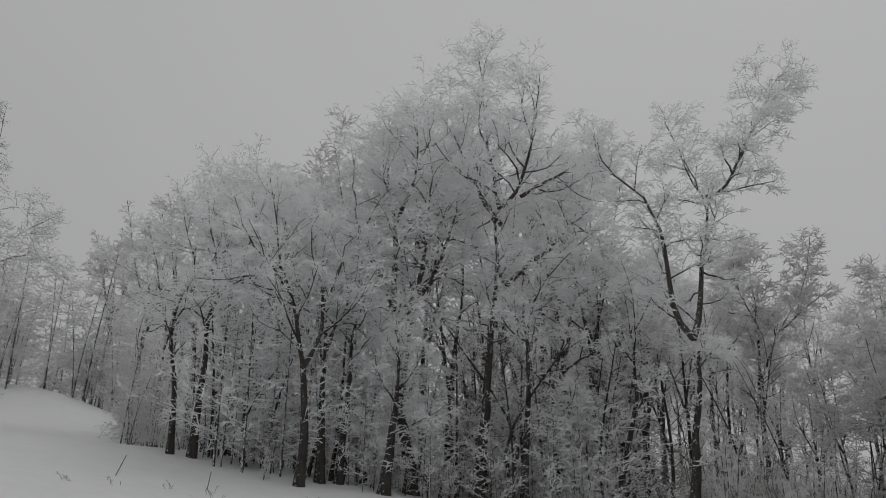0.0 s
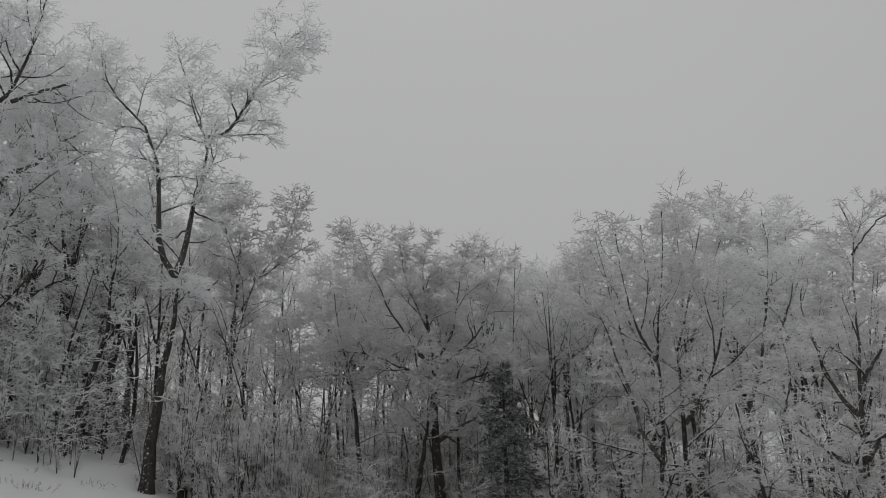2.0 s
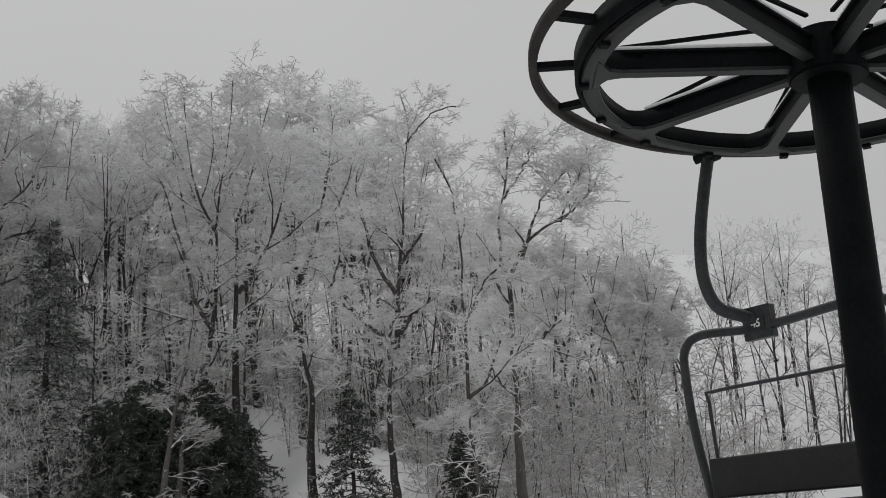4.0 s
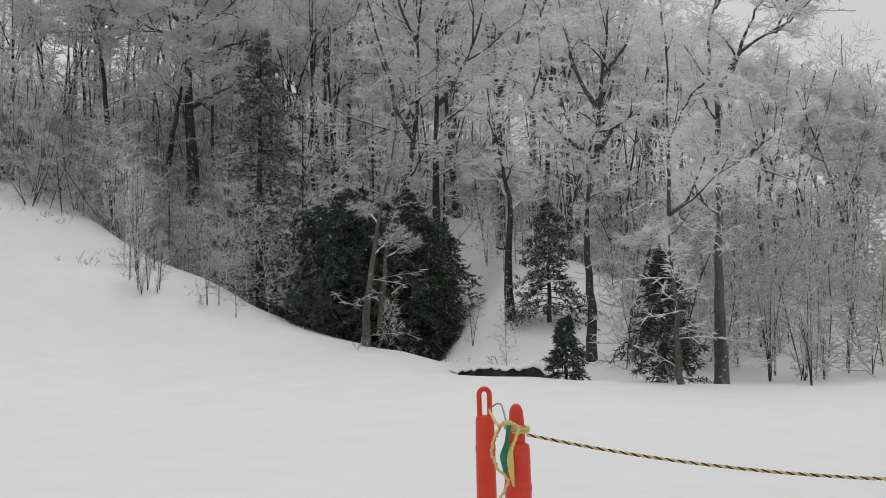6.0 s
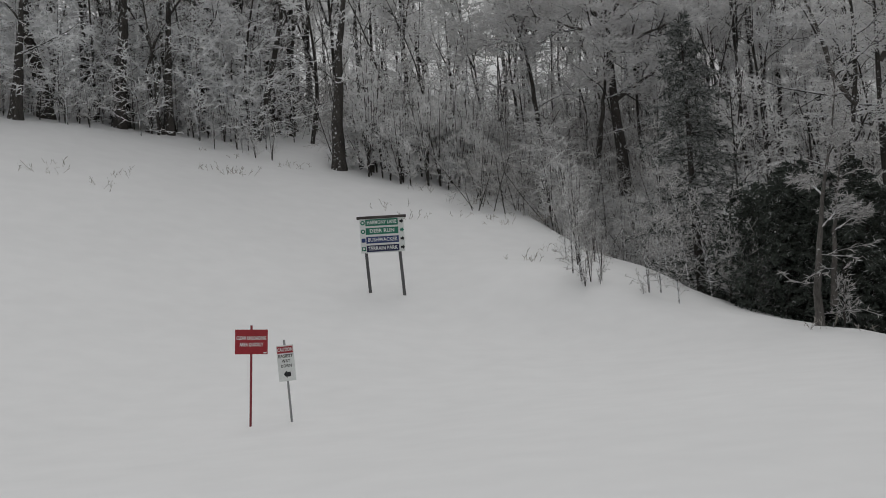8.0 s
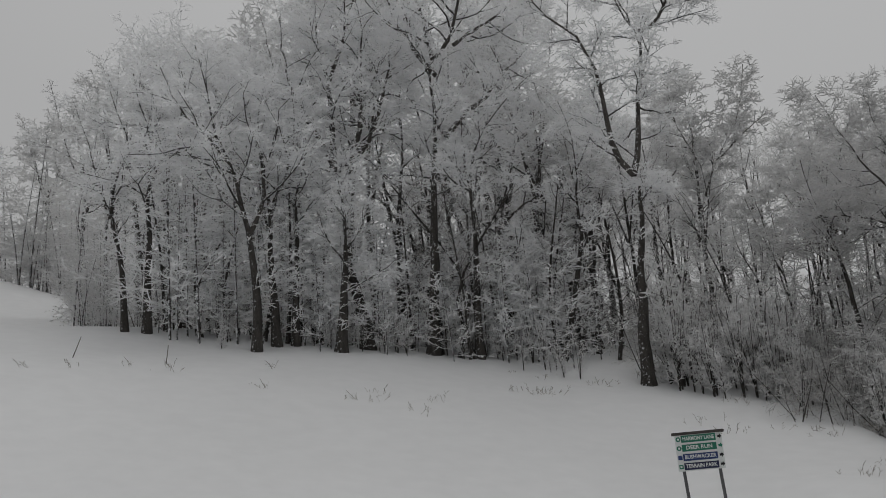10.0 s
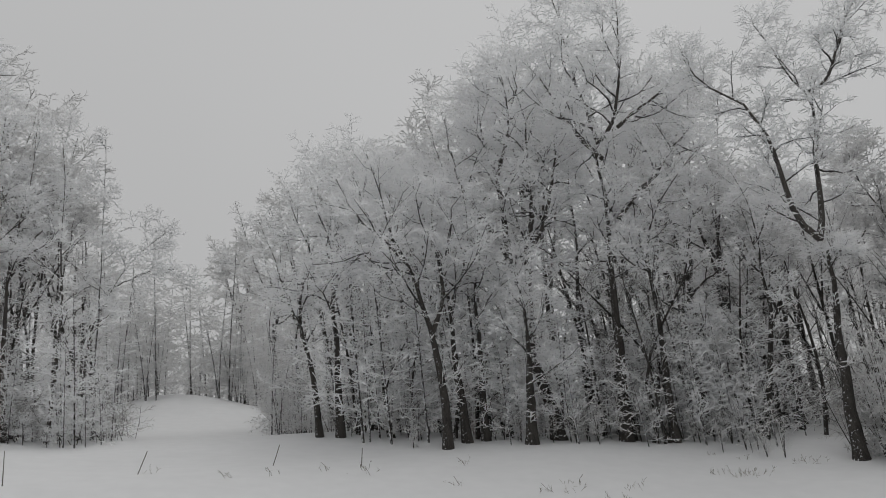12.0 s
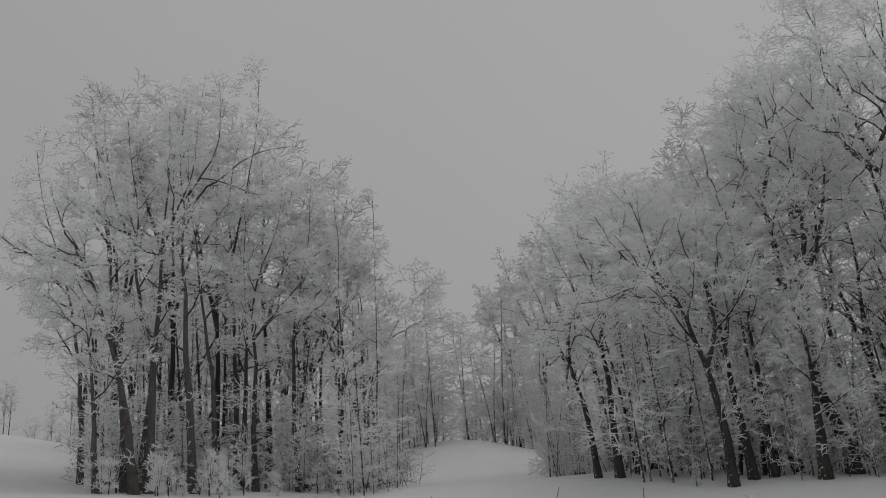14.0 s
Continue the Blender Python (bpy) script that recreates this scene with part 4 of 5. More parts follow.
young = [make_sapling(50 + i, h, n, "young tree white with hoarfrost in the wood", RIME, stand(az, r))
         for i, (h, n, az, r) in enumerate(((6.5, 1, -9.0, 56), (5.0, 2, 2.6, 58), (7.5, 1, -4.0, 57), (4.2, 2, 6.5, 57), (6.0, 1, -15.5, 62)))]
layered = [make_sapling(80 + i, h, 1, "young beech with wide level boughs heavy with frost", RIME, stand(az, r), reach=h * 0.5)
           for i, (h, az, r) in enumerate(((8.0, -11.2, 54.5), (7.0, -5.0, 53.5), (6.0, 3.4, 55.5)))]
dim = [make_sapling(60 + i, h, n, "young tree with thin frost in the wood", RIME_MID, stand(az, r), tips=4, slim=0.7)
       for i, (h, n, az, r) in enumerate(((6.0, 1, 20.5, 54), (5.2, 2, 25.5, 50), (7.0, 1, 35.0, 48), (4.0, 2, 44.0, 44)))]
bush = [make_sapling(70 + i, h, n, "many-stemmed shrub coated with hoarfrost", RIME_MID, stand(az, r), "shrub", h * 0.3, 38, 1.0, 4, 3, 0.8 if r > 40 else 0.45)
        for i, (h, n, az, r) in enumerate(((2.6, 6, 17.0, 50), (3.4, 5, 15.5, 51), (2.5, 5, 25.6, 37), (1.9, 6, 19.0, 50.6)))]
thin_young = [make_sapling(64 + i, h, n, "young tree with thin frost on the bank of the brook", RIME_THIN_AND_SHADE, stand(az, r), fine=8, tips=4, slim=0.5)
              for i, (h, n, az, r) in enumerate(((5.0, 1, 57.5, 31), (4.2, 2, 61.0, 34), (3.6, 2, 52.5, 33)))]
low_bush = [make_sapling(77 + i, h, n, "low many-stemmed shrub with thin frost by the brook", RIME_THIN_AND_SHADE, stand(az, r), "shrub", h * 0.3, 38, 1.0, 4, 3, 0.36)
            for i, (h, n, az, r) in enumerate(((2.4, 6, 58.5, 27), (1.8, 5, 60.5, 25.5), (1.7, 6, 38.7, 30.6)))]
sparse = [make_sapling(90 + i, h, n, "thin young tree with sparse frosted twigs at the rim", RIME_THIN_AND_SHADE, stand(az, r), fine=5, tips=3, reach=h * 0.28, spread=50, flat=1.0, slim=0.5)
          for i, (h, n, az, r) in enumerate(((4.2, 2, 31.3, 36.4), (3.2, 3, 25.7, 38.0), (4.8, 1, 30.2, 37.4)))]
for i, (az, r, k, size) in enumerate(((32.4, 36.0, 0, 0.9), (33.3, 35.6, 2, 0.75), (34.1, 34.9, 1, 0.8), (26.5, 38.6, 1, 0.6), (25.0, 38.8, 2, 0.5), (28.0, 40.5, 0, 0.7), (28.9, 40.2, 2, 0.6),
                                      (34.9, 34.6, 1, 0.55), (25.75, 33.7, 0, 0.72), (25.3, 34.4, 2, 0.8), (26.2, 33.7, 1, 0.55), (26.8, 34.0, 1, 0.5), (29.2, 33.0, 0, 0.6), (29.8, 33.4, 2, 0.65), (30.7, 32.4, 2, 0.55),
                                      (44.9, 42.0, 2, 0.8), (46.6, 40.0, 0, 0.9), (43.2, 33.0, 1, 0.45), (45.0, 30.0, 2, 0.4), (44.6, 45.0, 0, 1.1))):
    copy_thing(sparse[k], stand(az, r, 0.05, 97.0 * i) @ Matrix.Scale(size, 4))
scatter(14, dim, ((15, 24, 52.5, 55.5, 8, 0.5, 0.9), (24, 31, 47, 53, 14, 0.5, 0.9)))
fan = [make_sapling(96 + i, h, n, "fan-shaped shrub of thin stems white with frost at the forest edge", RIME_MID, stand(az, r), "shrub", h * 0.24, 34, 1.0, 4, 3, 0.85)
       for i, (h, n, az, r) in enumerate(((3.8, 8, 14.9, 51.2), (3.0, 9, 16.6, 50.6)))]
scatter(15, fan, ((14.3, 20.5, 50.2, 52.8, 13, 0.8, 1.25), (20.5, 24, 49.5, 51.5, 5, 0.6, 0.9), (-11, 11, 53, 55.5, 12, 0.5, 0.85)))
grove_bush = [make_sapling(105 + i, h, n, "bushy shrub thick with white frost under the grove", RIME, stand(az, r), "shrub", h * 0.3, 40, 0.9, 5, 3, 0.8)
              for i, (h, n, az, r) in enumerate(((2.6, 6, -37.2, 55.6), (2.0, 6, -40.2, 55.8)))]
scatter(16, grove_bush, ((-41, -33, 54.8, 57.5, 12, 0.6, 1.2), (-33, -26, 57, 60, 5, 0.5, 0.9)))
scatter(1, young, ((-14.5, 11, 55, 63, 36, 0.6, 1.1), (-41, -27, 58, 70, 22, 0.7, 1.1), (-31, -25, 57, 64, 10, 0.6, 1.0)))
# Darker frost than at the edge: shade of the inner wood as colour.
scatter_joined("far_undergrowth", "young frosted trees deep in the wood, toned darker for shade", 25, dim, ((-14, 10, 63, 78, 20, 0.8, 1.4),))
# The mid frost tone doubles as grey fog behind the mound.
scatter_joined("far_undergrowth", "young frosted trees far up the gap in the wood", 24, dim, ((-28, -14.5, 90, 108, 58, 1.3, 2.2), (-17.0, -14.2, 60, 80, 20, 0.7, 1.2)))
for az, r, size in ((-4.2, 52.0, 0.7), (-0.6, 52.2, 0.7), (3.0, 52.4, 0.75)):
    copy_thing(layered[1 if az < 0 else 2], stand(az, r, 0.05, 61 * az) @ Matrix.Scale(size, 4))
for az, r, size in ((-12.1, 53.2, 1.45), (-10.6, 52.6, 1.35), (-8.6, 53.0, 1.2)):
    copy_thing(layered[0], stand(az, r, 0.05, 40 * az) @ Matrix.Scale(size, 4))
scatter(4, layered, ((-14, -4, 54, 60, 17, 0.8, 1.3), (-4, 11, 54.5, 60, 22, 0.7, 1.2), (-41, -26, 57, 63, 14, 0.6, 1.1), (-12.5, 9.5, 53, 55.5, 18, 0.6, 1.0)))
scatter_joined("far_undergrowth", "young trees with thin frost deep in the shaded wood", 2, dim, ((13, 31, 54, 72, 34, 0.7, 1.4), (30, 42, 42, 64, 15, 0.7, 1.4), (42, 47.5, 55, 64, 5, 0.7, 1.2)))
scatter(22, thin_young, ((43, 50, 40, 52, 12, 0.6, 1.1), (49, 58, 36, 60, 22, 0.7, 1.5), (56, 68, 27, 42, 16, 0.6, 1.2)))
for i, (az, r, size) in enumerate(((25.9, 33.3, 0.36), (26.7, 33.5, 0.3), (28.9, 32.8, 0.26))):
    copy_thing(low_bush[i % 3], stand(az, r, 0.05, 83.0 * i) @ Matrix.Scale(size, 4))
scatter(23, low_bush, ((50, 63, 25.5, 33, 16, 0.5, 1.0),))
scatter(3, bush, ((13.8, 20, 51, 56, 20, 1.0, 1.8), (20, 24, 52, 57, 9, 0.7, 1.2), (24, 31, 43, 49, 10, 0.7, 1.2), (31.5, 35, 35, 38, 6, 0.7, 1.2),
                  (-13, 11, 51.5, 55.5, 26, 0.35, 0.8), (-12, 10, 55, 59, 14, 0.5, 0.9), (-41, -33, 57, 60, 9, 0.6, 1.1)))


# thickets of thin stems on the forest floor
def thicket(label, seed, zones, rime):
    rng = np.random.default_rng(seed)
    base, high = [], []
    for az0, az1, r0, r1, count, h0, h1 in zones:
        az, r = np.radians(rng.uniform(az0, az1, count)), np.sqrt(rng.uniform(r0 * r0, r1 * r1, count))
        x, y = r * np.sin(az), r * np.cos(az)
        base.append(np.stack([x, y, ground(x, y) - 0.1], -1))
        high.append(rng.uniform(h0, h1, count))
    base, high = np.concatenate(base), np.concatenate(high)
    lean = rng.normal(0, 0.3, (len(base), 2)) * high[:, None]
    up = np.concatenate([lean, high[:, None]], 1)
    P = np.stack([base, base + up * 0.5 + rng.normal(0, 0.08, base.shape), base + up], 1)
    R = np.linspace(1, 0.4, 3)[None] * (0.012 + 0.005 * high)[:, None]
    P1, R1 = grow(rng, P, R, 8, 1.3, 68, 3, 0.014, 0.0, 0.1)
    P2, _ = grow(rng, P1, R1, 6, 0.5, 48, 2, 0.01, 0.0, 0.1, 1.0)
    V0, Q0 = ribbons(rng, P, R)
    V1, Q1 = ribbons(rng, P1, np.maximum(R1, 0.012))
    V2, T2 = spikes(rng, P2, rng.uniform(0.014, 0.03, len(P2)))
    brush = thing("thicket", label, "undergrowth", kind="stuff")
    tagged(part("stem", link_mesh("stem", V0, Q0, None, BARK), None, brush), kind="stuff")
    tagged(part("crown", link_mesh("crown", np.concatenate([V1, V2]), Q1, T2 + len(V1), rime), None, brush), kind="stuff")


# Darkest frost tone, so the forest floor looks shaded.
thicket("frosted thin undergrowth along the forest edge", 15, ((-14.5, 12, 57, 70, 260, 1.0, 3.2), (-42, -24, 60, 80, 240, 1.0, 3.6), (-29, -14.5, 97, 112, 90, 1.5, 4.5)), RIME_THIN_AND_SHADE)
thicket("frosted brush beside the snow mound", 18, ((-16.5, -13.2, 60, 72, 60, 1.0, 2.6), (-30, -25.5, 60, 72, 110, 1.0, 3.0)), RIME_MID)
thicket("frosted brush along the shaded forest edge", 17, ((13, 31, 52, 72, 520, 1.0, 4.2), (20, 32, 47, 55, 240, 1.2, 3.6)), RIME_THIN_AND_SHADE)
thicket("frosted brush and thin stems on the wooded hillside", 16, ((30, 42, 43, 80, 360, 1.0, 4.0), (42, 47.5, 56, 80, 110, 1.0, 4.0), (47.5, 62, 43, 80, 360, 1.0, 4.0), (50, 70, 27, 45, 220, 1.0, 3.0)), RIME_THIN_AND_SHADE)


# the far woods: many plain frosted trees in one mesh for each side
def far_tree(seed, height):
    rng = np.random.default_rng(seed)
    stems = plain_stems(rng, rng.normal(0, 0.6), height, 2)
    P = np.array([smooth_line([(p[0], 0.0 if j == 0 else rng.normal(0, 0.3), p[1]) for p in st], 8) for j, st in enumerate(stems)])
    R = np.stack([(0.17 if j == 0 else 0.08) * np.linspace(1, 0.15, 8) for j in range(len(stems))])
    V0, Q0, _ = tubes(P, R, 4)
    P1, R1 = grow(rng, P, R, 8, 0.26 * height, 56, 4, 0.06, 0.06, 0.12)
    P2, R2 = grow(rng, P1, R1, 5, 0.1 * height, 45, 3, 0.03, 0.06, 0.15)
    P3, R3 = grow(rng, P2, R2, 5, 0.06 * height, 45, 3, 0.03, 0.02, 0.1, 1.0)
    P4, _ = grow(rng, P3, R3, 1, 0.7, 45, 2, 0.03, 0.0, 0.1, 1.0)
    V1, Q1 = ribbons(rng, P1, R1 * 0.9)
    V2, Q2 = ribbons(rng, P2, np.maximum(R2, 0.018))
    V3, T3 = spikes(rng, P3, np.full(len(P3), 0.045))
    V4, T4 = spikes(rng, P4, np.full(len(P4), 0.04))
    dark = (np.concatenate([V0, V1]), np.concatenate([Q0, Q1 + len(V0)]))
    V = np.concatenate([V2, V3, V4])
    return dark, (V, Q2, np.concatenate([T3 + len(V2), T4 + len(V2) + len(V3)]))


def slim_tree(seed, height, girth):
    rng = np.random.default_rng(seed)
    P = np.array([smooth_line([(0, 0, -0.3), (rng.normal(0, 0.4), rng.normal(0, 0.4), height * 0.4), (rng.normal(0, 1.2), rng.normal(0, 1.2), height)], 7)])
    R = girth * np.linspace(1, 0.25, 7)[None]
    V0, Q0, _ = tubes(P, R, 5)
    P1, R1 = grow(rng, P, R, 13, 0.2 * height, 68, 4, 0.03, 0.02, 0.1, spread_top=40)
    P2, R2 = grow(rng, P1, R1, 7, 0.7, 48, 3, 0.016, 0.0, 0.15, 1.0)
    P3, _ = grow(rng, P2, R2, 3, 0.45, 48, 2, 0.01, 0.0, 0.1, 1.0)
    V1, Q1, _ = tubes(P1, np.maximum(R1, 0.014), 3)
    V2, Q2 = ribbons(rng, P2, np.maximum(R2, 0.014))
    V3, T3 = spikes(rng, P3, rng.uniform(0.016, 0.03, len(P3)))
    return (np.concatenate([V0, V1]), np.concatenate([Q0, Q1 + len(V0)])), (np.concatenate([V2, V3]), Q2, T3 + len(V2))


FAR = [far_tree(900 + i, h) for i, h in enumerate((15, 17, 19, 16))]
SLIM = [slim_tree(950 + i, h, 0.14) for i, h in enumerate((9, 12, 10, 14, 11))]
SLENDER = [slim_tree(960 + i, h, 0.075) for i, h in enumerate((9, 12, 10, 13))]


def far_woods(name, label, seed, zones, rime, shapes, bark=BARK):
    rng = np.random.default_rng(seed)
    dv, dq, tv, tq, tt = [], [], [], [], []
    nd = nt = 0
    for az0, az1, r0, r1, count, s0, s1 in zones:
        for _ in range(count):
            az, r = rng.uniform(az0, az1), math.sqrt(rng.uniform(r0 * r0, r1 * r1))
            x, y, z = place(az, r)
            a, s = rng.uniform(0, 6.28), rng.uniform(s0, s1)
            M = np.array([[math.cos(a), -math.sin(a), 0], [math.sin(a), math.cos(a), 0], [0, 0, 1]]) * s
            (v, q), (w, wq, wt) = shapes[rng.integers(len(shapes))]
            at = np.array([x, y, z - 0.2])
            dv.append(v @ M.T + at), dq.append(q + nd), tv.append(w @ M.T + at), tq.append(wq + nt), tt.append(wt + nt)
            nd, nt = nd + len(v), nt + len(w)
    woods = thing(name, label, "woods", kind="stuff")
    tagged(part("trunk", link_mesh("trunk", np.concatenate(dv), np.concatenate(dq), None, bark), None, woods), kind="stuff")
    tagged(part("crown", link_mesh("crown", np.concatenate(tv), np.concatenate(tq), np.concatenate(tt), rime), None, woods), kind="stuff")


# Mid frost instead of heavy darkens the wood behind the front trees.
far_woods("far_woods", "distant frosted hardwood forest up the slope, toned darker for depth", 5,
          ((-17, 12, 72, 100, 34, 0.75, 1.05), (-42, -26, 70, 100, 26, 0.75, 1.05), (12, 32, 62, 100, 36, 0.65, 0.95)), RIME_MID, FAR)
# Mist is put into the trunk colour here: rimed wood instead of dark bark.
far_woods("far_woods", "low distant forest, trunks toned pale like mist, beyond the snow field", 11, ((-62, -40, 112, 150, 40, 0.3, 0.5), (-29, -14, 118, 150, 20, 0.6, 0.8)), RIME_MID, FAR, LIMB)
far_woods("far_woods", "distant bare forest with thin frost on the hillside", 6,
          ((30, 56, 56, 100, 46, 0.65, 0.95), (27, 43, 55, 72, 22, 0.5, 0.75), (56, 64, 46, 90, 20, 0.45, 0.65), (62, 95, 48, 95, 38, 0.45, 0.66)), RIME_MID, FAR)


# Twigs in the darkest frost imitate shade between the trunks, also in seed 12.
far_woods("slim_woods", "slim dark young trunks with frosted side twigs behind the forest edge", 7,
          ((-13.5, 12, 55.5, 60, 15, 0.55, 0.85), (-14.5, 12, 60, 70, 30, 0.7, 1.2), (-16.5, 12, 70, 82, 40, 0.7, 1.2), (-42, -26, 61, 78, 38, 0.7, 1.2)), RIME_THIN_AND_SHADE, SLIM)
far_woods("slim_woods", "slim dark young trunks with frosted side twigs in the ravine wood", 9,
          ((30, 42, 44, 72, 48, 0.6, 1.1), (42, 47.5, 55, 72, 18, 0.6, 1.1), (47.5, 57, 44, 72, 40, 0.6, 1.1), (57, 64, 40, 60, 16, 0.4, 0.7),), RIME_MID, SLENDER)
far_woods("slim_woods", "slim dark trunks with sparse frosted twigs at the forest edge", 12, ((-12, 6.5, 53.5, 60, 28, 0.6, 1.0), (8, 12.5, 57, 72, 16, 0.6, 1.1)), RIME_THIN_AND_SHADE, SLIM)
far_woods("slim_woods", "slim dark trunks with thin frost on the hillside behind the lift", 13, ((58, 76, 42, 64, 36, 0.5, 0.9),), RIME_THIN_AND_SHADE, SLENDER)
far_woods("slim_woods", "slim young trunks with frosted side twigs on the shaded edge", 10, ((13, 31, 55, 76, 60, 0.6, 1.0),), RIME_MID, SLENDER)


# weeds poking through the snow
def weeds():
    rng = np.random.default_rng(8)
    base = []
    for az0, az1, r0, r1, count in ((15, 24, 44, 49, 16), (6, 12, 47, 52, 8), (22, 32, 36, 42, 9), (36, 50, 28, 34, 6), (-24, -6, 43, 47, 8), (-4, 8, 40, 46, 6)):
        for _ in range(count):
            x, y, z = place(rng.uniform(az0, az1), rng.uniform(r0, r1))
            for _ in range(rng.integers(3, 8)):
                base.append((x + rng.normal(0, 0.25), y + rng.normal(0, 0.25), z - 0.03))
    base = np.array(base)
    tip = base + np.stack([rng.normal(0, 0.16, len(base)), rng.normal(0, 0.16, len(base)), rng.uniform(0.1, 0.4, len(base))], -1)
    P = np.stack([base, (base + tip) / 2 + rng.normal(0, 0.03, base.shape), tip], 1)
    P2, R2 = grow(rng, P, np.full((len(P), 3), 0.012), 3, 0.2, 40, 3, 0.01, 0, 0.3, 1.0)
    P = np.concatenate([P, P2])
    V, Q = ribbons(rng, P, np.full(P.shape[:2], 0.008))
    tagged(new("dry_grass", link_mesh("dry_grass", V, Q, None, GRASS)), "frosted dry weed stalks poking out of the snow", "weeds", kind="stuff")


weeds()


# eroded bank of the brook with snow lying over it
def brook_bank():
    rng = np.random.default_rng(12)
    bank = thing("brook_bank", "dark eroded earth bank of the brook under a snow ledge", "bank")
    n = 40
    t = np.linspace(0, 1, n)
    az = np.radians(41.3 + 5.9 * t)
    r = 27.2 + 0.5 * np.sin(t * 7) + 0.05 * rng.normal(size=n)
    c = np.stack([np.sin(az), np.cos(az)], -1)
    top = EYE_HEIGHT - r * np.tan(np.radians(4.0 - 0.3 * t ** 0.8 + 0.45 * np.clip((t - 0.86) / 0.14, 0, 1) ** 2)) + 0.03 * rng.normal(size=n)
    lift = 0.02 + 0.10 * np.clip((t - 0.45) / 0.4, 0, 1) ** 2

    def sheet(name, rows, mat, label):
        V = np.concatenate([np.concatenate([c * (r + dr)[:, None], z[:, None]], 1) for dr, z in rows])
        i = np.arange(len(rows) * n).reshape(len(rows), n)
        Q = np.stack([i[:-1, :-1], i[:-1, 1:], i[1:, 1:], i[1:, :-1]], -1).reshape(-1, 4)
        part(name, link_mesh(name, V, Q, None, mat, True), None, bank, label)
    low = np.minimum(ground(*(c * r[:, None]).T), top) - 0.5
    sheet("earth_face", ((0.0, low), (0.10, (low + top) / 2 + 0.02 * rng.normal(size=n)), (0.06, top - 0.03), (0.3, top + 0.01)), EARTH, "dark wet earth")
    ends = np.sin(np.pi * np.clip(t, 0, 1)) ** 0.3
    sheet("snow_cap", ((0.02, top - 0.02), (0.0, top + 0.02), (0.05, top + lift * 0.7 * ends), (0.3, top + lift * ends), (0.9, top + lift * ends), (2.4, top - 0.15), (4.5, top - 1.4)), SNOW, "snow ledge")


brook_bank()


# ---- signs ----
def trail_sign():
    base = pose(9.06, 33.2, float(ground(9.06, 33.2)) - 0.08, 0, 0.3, -14) @ Matrix.Scale(0.985, 4)
    sign = thing("trail_sign", "wooden trail sign board with four coloured run names on two posts", "sign", base)
    for x in (-0.55, 0.55):
        part("post", box(0.10, 0.09, 2.05, (x + 0.02, 0.03, 0.91), 0.01, pose(0, 0, 0, 0, -2.6, 0)), TIMBER, sign, "weathered grey timber post")
    part("backing", box(1.44, 0.03, 1.12, (0, -0.035, 2.01), 0.006), WHITE, sign, "white backing board")
    part("cap", box(1.62, 0.2, 0.085, (0, -0.01, 2.61), 0.02), TIMBER_DARK, sign, "dark wooden cap rail")
    rows = (("HARMONY LANE", GREEN, 2.44), ("DEER RUN", GREEN, 2.16), ("BUSHWACKER", BLUE, 1.87), ("TERRAIN PARK", NAVY, 1.59))
    for i, (words, mat, z) in enumerate(rows):
        board = part("board", box(1.06, 0.02, 0.215, (0, -0.062, z), 0.005), mat, sign, "painted run name board")
        lettering("lettering", words, 0.165, WHITE, board, pose(0, -0.0755, z, 90), 0.96 if len(words) > 9 else 0.80)
        bm = bmesh.new()
        if i < 2:
            bmesh.ops.create_cone(bm, segments=20, radius1=0.075, radius2=0.07, depth=0.02, cap_ends=True)
            bmesh.ops.rotate(bm, matrix=Matrix.Rotation(radians(90), 3, "X"), verts=bm.verts)
        else:
            bmesh.ops.create_cube(bm, size=1.0)
            bmesh.ops.scale(bm, vec=(0.13, 0.02, 0.13), verts=bm.verts)
        bmesh.ops.translate(bm, vec=(-0.62, -0.060, z), verts=bm.verts)
        mark = part("grade_mark", bm, (GREEN, GREEN, BLUE, GREEN)[i], sign)
        if i != 2:
            part("centre", box(0.06, 0.006, 0.06, (-0.62, -0.0735, z)), WHITE, mark)
        pts = [(0.585, -0.035), (0.65, -0.035), (0.65, -0.08), (0.715, 0), (0.65, 0.08), (0.65, 0.035), (0.585, 0.035)]
        bm = bmesh.new()
        lo = [bm.verts.new((x, -0.053, z + dz)) for x, dz in pts]
        hi = [bm.verts.new((x, -0.068, z + dz)) for x, dz in pts]
        bm.faces.new(lo), bm.faces.new(hi[::-1])
        for a in range(7):
            bm.faces.new((lo[a], lo[a - 1], hi[a - 1], hi[a]))
        bmesh.ops.recalc_face_normals(bm, faces=bm.faces)
        part("arrow", bm, BLACK if i != 1 else GREEN, sign)
    return sign


trail_sign()


def unloading_sign():
    x, y = 2.54, 18.55
    sign = thing("warning_sign", "red rectangular warning sign with white letters on a red post", "sign", pose(x, y, float(ground(x, y)) - 0.02, 0, 4.0, -8))
    part("post", tube_mesh("post", [(0, 0.02, -0.3), (0, 0.02, 0.8), (0, 0.02, 1.74)], 0.02, 8, RED_POST), None, sign, "thin red steel post")
    panel = part("panel", box(0.55, 0.012, 0.42, (0.0, -0.012, 1.46), 0.004), RED, sign)
    lettering("lettering", "CLEAR UNLOADING", 0.085, WHITE, panel, pose(0, -0.0195, 1.522, 90), 0.50)
    lettering("lettering", "AREA QUICKLY", 0.085, WHITE, panel, pose(0, -0.0195, 1.412, 90), 0.40)
    part("maker_mark", box(0.05, 0.002, 0.02, (0.23, -0.0195, 1.275)), WHITE, panel)


unloading_sign()


